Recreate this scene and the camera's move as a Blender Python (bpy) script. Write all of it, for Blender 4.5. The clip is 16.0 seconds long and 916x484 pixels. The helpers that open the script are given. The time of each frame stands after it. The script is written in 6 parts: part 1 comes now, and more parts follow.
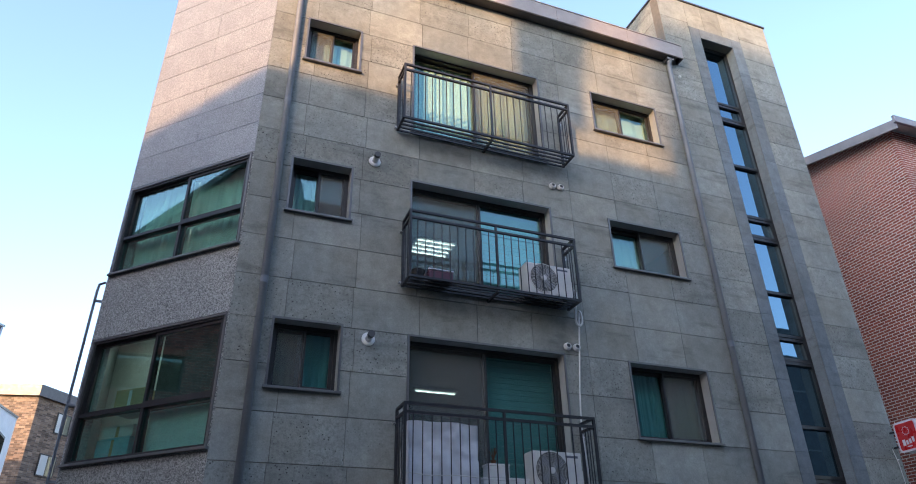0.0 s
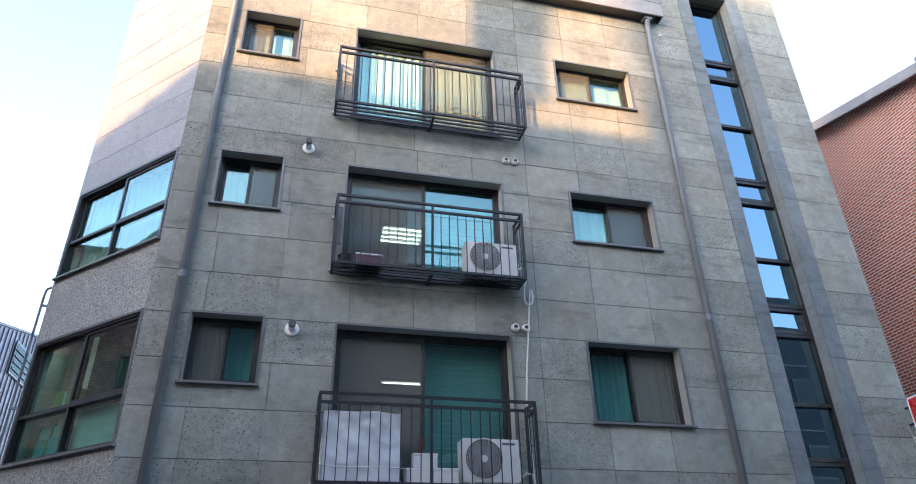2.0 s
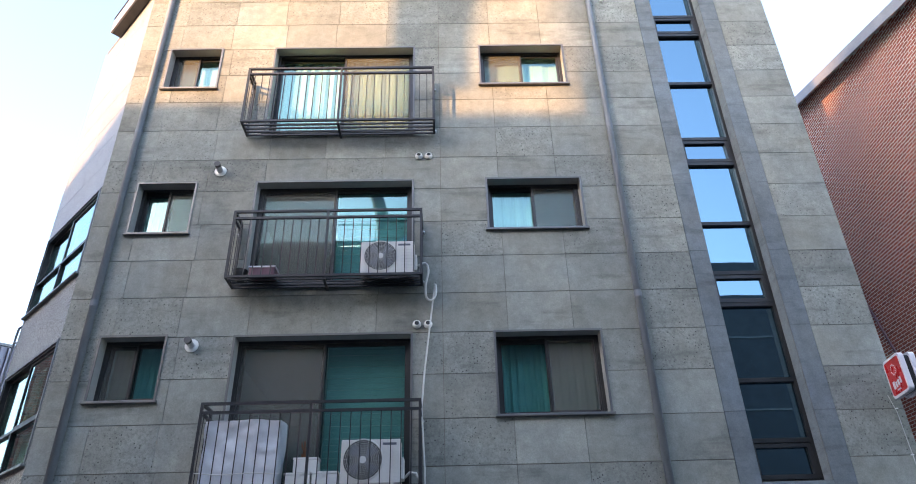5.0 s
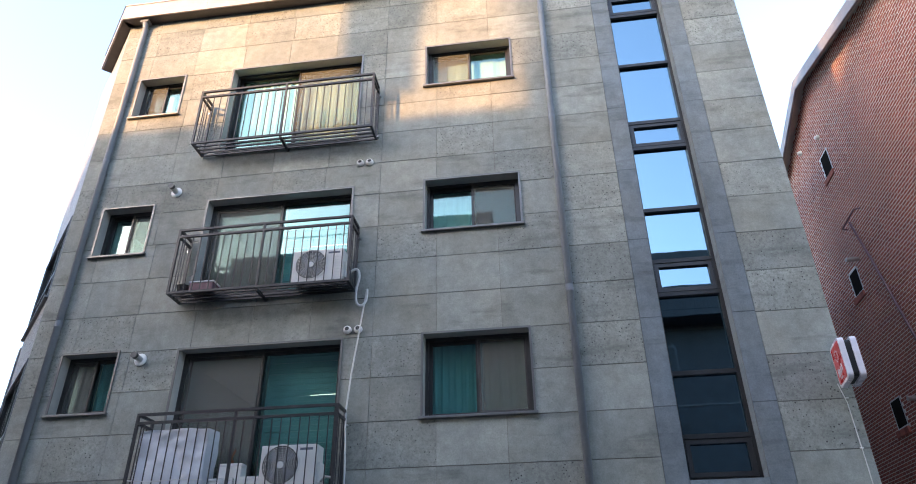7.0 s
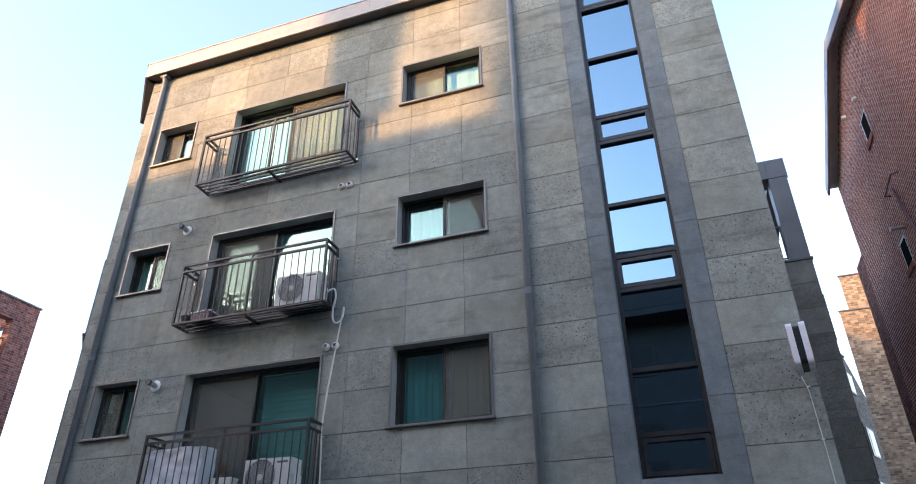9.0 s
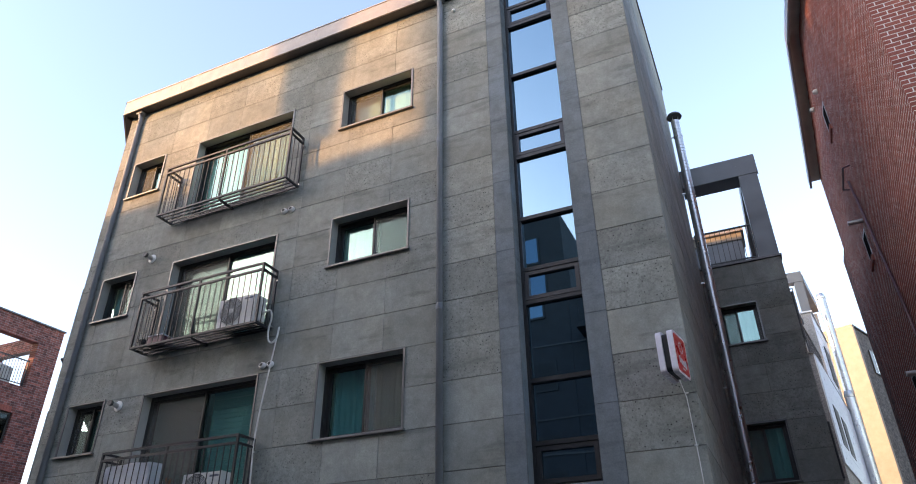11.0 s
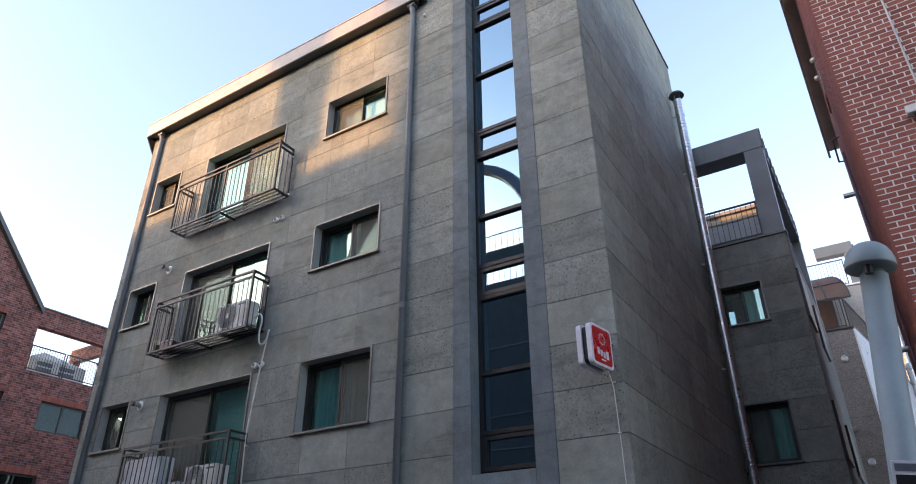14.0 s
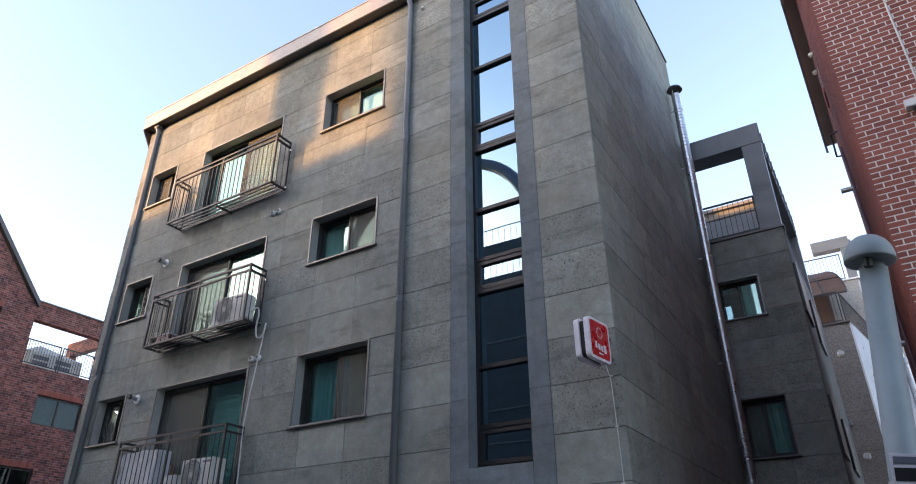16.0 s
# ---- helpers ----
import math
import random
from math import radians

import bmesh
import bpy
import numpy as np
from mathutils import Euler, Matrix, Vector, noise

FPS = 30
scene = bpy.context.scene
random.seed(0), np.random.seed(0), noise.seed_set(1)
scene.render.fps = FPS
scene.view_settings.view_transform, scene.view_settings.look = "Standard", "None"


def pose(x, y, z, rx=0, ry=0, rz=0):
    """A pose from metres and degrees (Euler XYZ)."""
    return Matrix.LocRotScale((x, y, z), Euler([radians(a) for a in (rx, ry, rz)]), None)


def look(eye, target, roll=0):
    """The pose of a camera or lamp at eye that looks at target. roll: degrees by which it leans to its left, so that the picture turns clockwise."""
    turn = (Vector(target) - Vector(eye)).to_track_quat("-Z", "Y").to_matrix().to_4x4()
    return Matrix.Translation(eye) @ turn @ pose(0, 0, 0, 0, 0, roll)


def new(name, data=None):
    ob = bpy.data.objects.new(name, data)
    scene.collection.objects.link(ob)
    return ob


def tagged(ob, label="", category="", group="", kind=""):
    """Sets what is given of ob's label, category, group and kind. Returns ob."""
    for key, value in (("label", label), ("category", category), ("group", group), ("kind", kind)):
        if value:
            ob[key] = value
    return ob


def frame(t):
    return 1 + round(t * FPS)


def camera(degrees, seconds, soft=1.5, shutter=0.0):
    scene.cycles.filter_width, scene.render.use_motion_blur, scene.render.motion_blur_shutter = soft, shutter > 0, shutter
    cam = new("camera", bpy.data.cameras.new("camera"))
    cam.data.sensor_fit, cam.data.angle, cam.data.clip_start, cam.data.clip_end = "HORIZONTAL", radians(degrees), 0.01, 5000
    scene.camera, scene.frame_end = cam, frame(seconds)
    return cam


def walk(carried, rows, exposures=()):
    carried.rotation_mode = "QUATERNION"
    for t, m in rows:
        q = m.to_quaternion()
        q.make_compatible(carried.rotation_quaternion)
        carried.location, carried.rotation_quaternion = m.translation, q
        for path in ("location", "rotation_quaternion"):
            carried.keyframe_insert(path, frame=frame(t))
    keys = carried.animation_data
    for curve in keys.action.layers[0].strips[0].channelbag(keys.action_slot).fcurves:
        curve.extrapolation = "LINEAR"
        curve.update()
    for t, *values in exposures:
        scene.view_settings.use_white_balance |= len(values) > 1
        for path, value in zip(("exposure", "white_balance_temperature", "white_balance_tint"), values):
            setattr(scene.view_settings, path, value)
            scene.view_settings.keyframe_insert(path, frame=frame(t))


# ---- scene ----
cam = camera(68.0, 16.0, soft=1.0)
PATH = [
    (0, (0.237, 0.072, 1.707), (0.891, 1.699, 2.67), -1.2),
    (0.5, (0.745, 0.069, 1.697), (1.359, 1.71, 2.662), -1.3),
    (1, (1.301, 0.082, 1.697), (1.849, 1.745, 2.663), -1.4),
    (1.5, (1.865, -0.003, 1.677), (2.372, 1.671, 2.646), -1.4),
    (2, (2.41, -0.039, 1.663), (2.847, 1.658, 2.627), -1.3),
    (2.5, (3.027, -0.141, 1.648), (3.41, 1.568, 2.615), -1.3),
    (3, (3.59, -0.206, 1.611), (3.926, 1.513, 2.577), -1.3),
    (3.5, (4.195, -0.243, 1.61), (4.471, 1.486, 2.577), -1.3),
    (5.8, (6.844, -0.309, 1.555), (6.794, 1.431, 2.54), -1.0),
    (6, (7.108, -0.305, 1.563), (7.041, 1.438, 2.542), -0.7),
    (6.5, (7.686, -0.271, 1.571), (7.556, 1.468, 2.549), -0.8),
    (7, (8.29, -0.18, 1.577), (8.063, 1.548, 2.557), -0.9),
    (7.5, (8.858, -0.144, 1.584), (8.536, 1.568, 2.567), -0.9),
    (8, (9.445, -0.06, 1.588), (9.009, 1.626, 2.572), -0.9),
    (8.5, (10.048, -0.025, 1.579), (9.552, 1.642, 2.566), -0.8),
    (9, (10.608, 0.034, 1.573), (10.045, 1.683, 2.555), -0.7),
    (9.5, (11.202, 0.101, 1.58), (10.588, 1.729, 2.567), -0.7),
    (9.7, (11.425, 0.14, 1.612), (10.802, 1.763, 2.6), -0.7),
    (11.8, (13.546, 0.493, 1.526), (12.73, 2.025, 2.52), -0.8),
    (12, (13.745, 0.514, 1.527), (12.899, 2.029, 2.521), -0.8),
    (12.5, (14.162, 0.597, 1.532), (13.266, 2.091, 2.513), -0.6),
    (13, (14.434, 0.705, 1.544), (13.516, 2.196, 2.511), -0.6),
    (13.5, (14.607, 0.767, 1.536), (13.677, 2.257, 2.493), -0.4),
    (14, (14.663, 0.805, 1.53), (13.73, 2.297, 2.479), -0.3),
    (14.5, (14.661, 0.823, 1.527), (13.725, 2.317, 2.471), -0.3),
    (15, (14.632, 0.823, 1.514), (13.696, 2.318, 2.456), -0.3),
    (15.5, (14.625, 0.812, 1.521), (13.691, 2.312, 2.458), -0.3),
    (16, (14.643, 0.823, 1.528), (13.713, 2.326, 2.463), -0.3),
]
EXPOSURES = [(0.0, 2.18, 6250, 17), (1.0, 2.7, 6420, 15), (1.5, 2.86, 6540, 16), (3.5, 2.94, 6680, 16), (7.0, 2.87, 6880, 17.5), (8.5, 2.78, 6950, 18), (9.5, 2.36, 7100, 19), (12.5, 2.26, 7250, 21), (16.0, 2.24, 7200, 21)]
walk(cam, [(t, look(eye, target, roll)) for t, eye, target, roll in PATH], EXPOSURES)

# ---------------------------------------------------------------- world, sun, exposure
SUN_EL, SUN_AZ = 15.5, 220.6          # degrees; azimuth clockwise from +y
sky_world = bpy.data.worlds.new("sky")
scene.world = sky_world
sky_world.use_nodes = True
wn = sky_world.node_tree
sky_tex = wn.nodes.new("ShaderNodeTexSky")
sky_tex.sky_type = "NISHITA"
sky_tex.sun_disc = False
sky_tex.sun_elevation = radians(SUN_EL)
sky_tex.sun_rotation = radians(SUN_AZ)
sky_tex.air_density, sky_tex.dust_density, sky_tex.ozone_density = 1.0, 1.2, 1.3
wn.links.new(sky_tex.outputs["Color"], wn.nodes["Background"].inputs["Color"])
wn.nodes["Background"].inputs["Strength"].default_value = 0.15
sun_data = bpy.data.lights.new("sun", "SUN")
sun_data.energy, sun_data.angle, sun_data.color = 1.33, radians(0.8), (1.0, 0.57, 0.23)
sun_lamp = new("sun", sun_data)
sun_dir = Vector((math.sin(radians(SUN_AZ)) * math.cos(radians(SUN_EL)), math.cos(radians(SUN_AZ)) * math.cos(radians(SUN_EL)), math.sin(radians(SUN_EL))))
sun_lamp.matrix_world = look(tuple(sun_dir * 60), (0, 0, 0))

# ---------------------------------------------------------------- materials


class Mat:
    """A principled material with a short way to wire nodes."""

    def __init__(self, name, colour, rough=0.6, metal=0.0, spec=0.5):
        self.m = bpy.data.materials.new(name)
        self.m.use_nodes = True
        self.t = self.m.node_tree
        self.b = self.t.nodes["Principled BSDF"]
        self.b.inputs["Base Color"].default_value = (*colour, 1)
        self.b.inputs["Roughness"].default_value = rough
        self.b.inputs["Metallic"].default_value = metal
        self.b.inputs["Specular IOR Level"].default_value = spec
        self.colour = colour
        self.uv = None

    def node(self, kind, **ins):
        n = self.t.nodes.new(kind)
        for k, v in ins.items():
            n.inputs[k.replace("_", " ")].default_value = v
        return n

    def link(self, a, b):
        self.t.links.new(a, b)

    def coords(self, world=False):
        if self.uv is None:
            if world:
                self.uv = self.node("ShaderNodeNewGeometry").outputs["Position"]
            else:
                self.uv = self.node("ShaderNodeTexCoord").outputs["Object"]
        return self.uv

    def noise(self, scale, detail=4.0, rough=0.6, stretch=None, offset=None):
        n = self.node("ShaderNodeTexNoise", Scale=scale, Detail=detail, Roughness=rough)
        src = self.coords()
        if stretch or offset is not None:
            mp = self.node("ShaderNodeMapping")
            if stretch:
                mp.inputs["Scale"].default_value = stretch
            if offset is not None:
                self.link(offset, mp.inputs["Location"])
            self.link(src, mp.inputs["Vector"])
            src = mp.outputs["Vector"]
        self.link(src, n.inputs["Vector"])
        return n.outputs["Fac"]

    def ramp(self, src, a, b, lo, hi):
        r = self.node("ShaderNodeMapRange")
        for k, v in (("From Min", a), ("From Max", b), ("To Min", lo), ("To Max", hi)):
            r.inputs[k].default_value = v
        self.link(src, r.inputs["Value"])
        return r.outputs["Result"]

    def mix(self, fac, a, b, kind="MIX"):
        n = self.t.nodes.new("ShaderNodeMix")
        n.data_type, n.blend_type = "RGBA", kind
        for sock, v in (("Factor", fac), ("A", a), ("B", b)):
            s = [i for i in n.inputs if i.name == sock and i.type == ("VALUE" if sock == "Factor" else "RGBA")][0]
            if isinstance(v, bpy.types.NodeSocket):
                self.link(v, s)
            else:
                s.default_value = v if sock == "Factor" else (*v, 1)
        return [o for o in n.outputs if o.type == "RGBA"][0]

    def value_mul(self, a, b):
        n = self.t.nodes.new("ShaderNodeMath")
        n.operation = "MULTIPLY"
        for i, v in enumerate((a, b)):
            if isinstance(v, bpy.types.NodeSocket):
                self.link(v, n.inputs[i])
            else:
                n.inputs[i].default_value = v
        return n.outputs[0]

    def scale_colour(self, col, fac):
        n = self.t.nodes.new("ShaderNodeVectorMath")
        n.operation = "SCALE"
        self.link(col, n.inputs[0])
        self.link(fac, n.inputs["Scale"])
        return n.outputs[0]

    def base(self, col):
        self.link(col, self.b.inputs["Base Color"])

    def rough(self, val):
        self.link(val, self.b.inputs["Roughness"])

    def bump(self, h, strength=0.3, dist=0.01):
        n = self.node("ShaderNodeBump", Strength=strength, Distance=dist)
        self.link(h, n.inputs["Height"])
        self.link(n.outputs["Normal"], self.b.inputs["Normal"])


def island_random(mt):
    return mt.node("ShaderNodeNewGeometry").outputs["Random Per Island"]


def object_random(mt):
    return mt.node("ShaderNodeObjectInfo").outputs["Random"]


def basalt(name, colour, pits=1.0, spread=0.3):
    """Sawn basalt panels: tone differs from panel to panel, clouds, veins, and pores on some panels."""
    mt = Mat(name, colour, 0.78, 0, 0.22)
    mt.coords(world=True)
    rnd = object_random(mt)
    tone = mt.ramp(rnd, 0, 1, 1 - spread * 0.55, 1 + spread * 0.45)
    cloud = mt.ramp(mt.noise(1.3, 5, 0.6), 0.3, 0.72, 0.84, 1.13)
    blot = mt.ramp(mt.noise(6.5, 5, 0.68), 0.3, 0.7, 0.84, 1.12)
    fine = mt.ramp(mt.noise(55, 4, 0.8), 0.3, 0.7, 0.84, 1.15)
    # a few thin dark cracks, and darker swept bands in some panels
    bend = mt.noise(1.9, 4, 0.7, (1.0, 1.0, 1.3))
    off = mt.t.nodes.new("ShaderNodeMath")
    off.operation = "SUBTRACT"
    off.inputs[1].default_value = 0.5
    mt.link(bend, off.inputs[0])
    line = mt.t.nodes.new("ShaderNodeMath")
    line.operation = "ABSOLUTE"
    mt.link(off.outputs[0], line.inputs[0])
    crack_at = mt.ramp(mt.noise(0.8, 2, 0.5, (1.0, 1.0, 1.0)), 0.50, 0.62, 0.0, 0.42)
    crack = mt.value_mul(mt.ramp(line.outputs[0], 0.0, 0.006, 1, 0), crack_at)
    sweep = mt.ramp(mt.noise(2.4, 4, 0.6, (0.45, 0.45, 2.2)), 0.56, 0.68, 1.0, 0.76)
    streak = mt.ramp(mt.noise(7, 3, 0.6, (1.0, 1.0, 0.10)), 0.35, 0.8, 1.03, 0.93)
    hue = mt.mix(mt.ramp(mt.noise(0.9, 3, 0.5), 0.35, 0.65, 0, 1), tuple(c * k for c, k in zip(colour, (1.03, 1.0, 0.96))), tuple(c * k for c, k in zip(colour, (0.97, 1.0, 1.03))))
    col = hue
    for f in (tone, cloud, blot, fine, sweep, streak):
        col = mt.scale_colour(col, f)
    col = mt.mix(crack, col, tuple(c * 0.4 for c in colour))
    # pores: small dark dots in patches, strong on about a third of the panels
    vor = mt.node("ShaderNodeTexVoronoi", Scale=19.0, Randomness=1.0)
    mt.link(mt.uv, vor.inputs["Vector"])
    dot = mt.ramp(vor.outputs["Distance"], 0.11, 0.23, 1, 0)
    patch = mt.ramp(mt.noise(3.1, 4, 0.7), 0.40, 0.55, 0, 1)
    white = mt.node("ShaderNodeTexWhiteNoise")
    white.noise_dimensions = "1D"
    mt.link(rnd, white.inputs["W"])
    some = mt.ramp(white.outputs["Value"], 0.45, 0.75, 0.05, 1.0)
    pore = mt.value_mul(mt.value_mul(dot, patch), mt.value_mul(some, 0.8 * pits))
    col = mt.mix(pore, col, tuple(c * 0.18 for c in colour))
    # rough, darker bed on porous panels
    grit = mt.value_mul(mt.ramp(mt.noise(24, 4, 0.75), 0.48, 0.62, 0, 1), mt.value_mul(some, 0.34 * pits))
    col = mt.mix(grit, col, tuple(c * 0.5 for c in colour))
    mt.base(col)
    mt.rough(mt.ramp(mt.noise(9, 3, 0.6), 0.3, 0.7, 0.66, 0.9))
    h = mt.mix(pore, mt.noise(55, 4, 0.7), (0, 0, 0))
    mt.bump(h, 0.25, 0.006)
    return mt.m


def granite(name, colour, contrast, scale=60.0, bump=0.2):
    mt = Mat(name, colour, 0.55, 0, 0.5)
    mt.coords(world=True)
    v = mt.node("ShaderNodeTexVoronoi", Scale=scale, Randomness=1.0)
    mt.link(mt.uv, v.inputs["Vector"])
    sep = mt.node("ShaderNodeSeparateColor")
    mt.link(v.outputs["Color"], sep.inputs[0])
    speck = mt.ramp(sep.outputs[0], 0, 1, 1 - contrast, 1 + contrast * 0.7)
    cloud = mt.ramp(mt.noise(2.2, 4, 0.6), 0.3, 0.7, 0.9, 1.1)
    tone = mt.ramp(object_random(mt), 0, 1, 0.95, 1.05)
    base = mt.mix(mt.ramp(mt.noise(35, 3, 0.7), 0.35, 0.65, 0, 1), tuple(c * 0.86 for c in colour), tuple(c * 1.12 for c in colour))
    col = mt.scale_colour(mt.scale_colour(mt.scale_colour(base, speck), cloud), tone)
    mt.base(col)
    mt.rough(mt.ramp(sep.outputs[1], 0, 1, 0.35, 0.75))
    mt.bump(mt.noise(scale * 0.7, 3, 0.7), bump, 0.01)
    return mt.m


def painted(name, colour, rough=0.5, metal=0.0, wear=0.12, scale=9.0, spec=0.5):
    """Paint, plastic, coated metal: slight tone drift, dust and fine bump."""
    mt = Mat(name, colour, rough, metal, spec)
    drift = mt.ramp(mt.noise(scale, 4, 0.6), 0.3, 0.7, 1 - wear, 1 + wear)
    fine = mt.ramp(mt.noise(scale * 14, 2, 0.6), 0.3, 0.7, 1 - wear * 0.5, 1 + wear * 0.5)
    c = mt.mix(0.5, colour, colour)
    mt.base(mt.scale_colour(mt.scale_colour(c, drift), fine))
    mt.rough(mt.ramp(mt.noise(scale * 1.7, 3, 0.6), 0.3, 0.7, max(rough - 0.1, 0.05), min(rough + 0.12, 1)))
    return mt.m


def brick_mat(name, colour, dark, random_kind, spread=0.4):
    mt = Mat(name, colour, 0.8, 0, 0.3)
    mt.coords(world=True)
    rnd = object_random(mt) if random_kind == "object" else island_random(mt)
    col = mt.mix(mt.ramp(rnd, 0.55, 1.0, 0, 0.8), colour, dark)
    white = mt.node("ShaderNodeTexWhiteNoise")
    white.noise_dimensions = "1D"
    mt.link(rnd, white.inputs["W"])
    col = mt.scale_colour(col, mt.ramp(white.outputs["Value"], 0, 1, 1 - spread * 0.5, 1 + spread * 0.5))
    col = mt.scale_colour(col, mt.ramp(mt.noise(30, 4, 0.7), 0.3, 0.7, 0.85, 1.15))
    col = mt.scale_colour(col, mt.ramp(mt.noise(0.6, 4, 0.6), 0.3, 0.7, 0.85, 1.12))
    mt.base(col)
    mt.bump(mt.noise(60, 3, 0.7), 0.3, 0.005)
    return mt.m


def brick_wall_mat(name, cols, mortar, axis, size=(0.23, 0.085), joint=0.014):
    """Brickwork too far off for single bricks. axis: the world axis along the wall."""
    mt = Mat(name, cols[0], 0.85, 0, 0.25)
    geo = mt.node("ShaderNodeNewGeometry")
    sep = mt.node("ShaderNodeSeparateXYZ")
    mt.link(geo.outputs["Position"], sep.inputs[0])
    com = mt.node("ShaderNodeCombineXYZ")
    mt.link(sep.outputs[axis], com.inputs[0])
    mt.link(sep.outputs[2], com.inputs[1])
    br = mt.node("ShaderNodeTexBrick", Scale=1.0)
    br.inputs["Brick Width"].default_value, br.inputs["Row Height"].default_value = size
    br.inputs["Mortar Size"].default_value = joint * 0.5
    br.inputs["Color1"].default_value, br.inputs["Color2"].default_value = (*cols[0], 1), (*cols[1], 1)
    br.inputs["Mortar"].default_value = (*mortar, 1)
    br.offset = 0.5
    mt.link(com.outputs[0], br.inputs["Vector"])
    mt.uv = geo.outputs["Position"]
    # single bricks burnt dark or pale
    fl = mt.node("ShaderNodeTexWhiteNoise")
    fl.noise_dimensions = "2D"
    sn = mt.t.nodes.new("ShaderNodeVectorMath")
    sn.operation = "SNAP"
    sn.inputs[1].default_value = (size[0] * 0.5, size[1], 1)
    mt.link(com.outputs[0], sn.inputs[0])
    mt.link(sn.outputs[0], fl.inputs["Vector"])
    col = mt.scale_colour(br.outputs["Color"], mt.ramp(fl.outputs["Value"], 0, 1, 0.6, 1.35))
    col = mt.scale_colour(col, mt.ramp(mt.noise(1.1, 4, 0.6), 0.3, 0.7, 0.85, 1.15))
    mt.base(col)
    inv = mt.ramp(br.outputs["Fac"], 0, 1, 1, 0)
    mt.bump(inv, 0.5, 0.008)
    return mt.m


def glass(name, tint, gloss=0.16, see=0.75, sheen=(0.66, 0.93, 0.92)):
    """A pane: tinted see-through with a mirror layer that grows to grazing angles."""
    m = bpy.data.materials.new(name)
    m.use_nodes = True
    t = m.node_tree
    t.nodes.clear()
    out = t.nodes.new("ShaderNodeOutputMaterial")
    mirror = t.nodes.new("ShaderNodeBsdfGlossy")
    mirror.inputs["Roughness"].default_value = 0.015
    mirror.inputs["Color"].default_value = (*sheen, 1)
    clear = t.nodes.new("ShaderNodeBsdfTransparent")
    clear.inputs["Color"].default_value = (*[c * see for c in tint], 1)
    lw = t.nodes.new("ShaderNodeLayerWeight")
    fr = t.nodes.new("ShaderNodeMath")
    fr.operation = "POWER"
    fr.inputs[1].default_value = 5.0
    t.links.new(lw.outputs["Facing"], fr.inputs[0])
    add = t.nodes.new("ShaderNodeMath")
    add.operation = "ADD"
    add.use_clamp = True
    add.inputs[1].default_value = gloss
    t.links.new(fr.outputs[0], add.inputs[0])
    # faint waviness of float glass
    nz = t.nodes.new("ShaderNodeTexNoise")
    nz.inputs["Scale"].default_value = 0.9
    bp = t.nodes.new("ShaderNodeBump")
    bp.inputs["Strength"].default_value, bp.inputs["Distance"].default_value = 0.06, 0.02
    tc = t.nodes.new("ShaderNodeTexCoord")
    t.links.new(tc.outputs["Object"], nz.inputs["Vector"])
    t.links.new(nz.outputs["Fac"], bp.inputs["Height"])
    t.links.new(bp.outputs[0], mirror.inputs["Normal"])
    mx = t.nodes.new("ShaderNodeMixShader")
    t.links.new(add.outputs[0], mx.inputs[0])
    t.links.new(clear.outputs[0], mx.inputs[1])
    t.links.new(mirror.outputs[0], mx.inputs[2])
    t.links.new(mx.outputs[0], out.inputs["Surface"])
    return m


def screen_mat(name):
    """Grey insect mesh, half see-through."""
    m = bpy.data.materials.new(name)
    m.use_nodes = True
    t = m.node_tree
    b = t.nodes["Principled BSDF"]
    b.inputs["Base Color"].default_value = (0.16, 0.16, 0.145, 1)
    b.inputs["Roughness"].default_value = 0.7
    clear = t.nodes.new("ShaderNodeBsdfTransparent")
    mx = t.nodes.new("ShaderNodeMixShader")
    mx.inputs[0].default_value = 0.32
    t.links.new(clear.outputs[0], mx.inputs[1])
    t.links.new(b.outputs[0], mx.inputs[2])
    t.links.new(mx.outputs[0], t.nodes["Material Output"].inputs["Surface"])
    return m


def glow(name, colour, strength):
    m = bpy.data.materials.new(name)
    m.use_nodes = True
    b = m.node_tree.nodes["Principled BSDF"]
    b.inputs["Base Color"].default_value = (0.9, 0.9, 0.9, 1)
    b.inputs["Emission Color"].default_value = (*colour, 1)
    b.inputs["Emission Strength"].default_value = strength
    return m


M_BASALT = basalt("basalt_panel", (0.298, 0.303, 0.270), 1.6, 0.25)
M_BAND = basalt("honed_basalt_band", (0.195, 0.22, 0.232), 0.1, 0.2)
M_JOINT = painted("joint_mortar", (0.15, 0.132, 0.108), 0.9)
M_GRANITE = granite("light_granite", (0.30, 0.303, 0.305), 0.36, 110)
M_GRANITE_D = granite("flamed_granite", (0.315, 0.312, 0.286), 0.75, 85, 0.6)
M_METAL = painted("dark_metal_flashing", (0.10, 0.094, 0.092), 0.42, 0.55, 0.12, 4)
M_FASCIA = painted("light_brown_metal_fascia", (0.34, 0.30, 0.27), 0.4, 0.2, 0.1, 4)
M_TRIM = painted("grey_metal_trim", (0.17, 0.168, 0.165), 0.38, 0.5, 0.1, 5)
M_LINING = painted("pale_grey_reveal", (0.36, 0.355, 0.335), 0.5, 0.0, 0.08, 5)
M_PIPE = painted("grey_pvc_pipe", (0.19, 0.205, 0.225), 0.45, 0.0, 0.1, 3)
M_PVC = painted("dark_brown_pvc", (0.026, 0.025, 0.025), 0.38, 0, 0.15, 6)
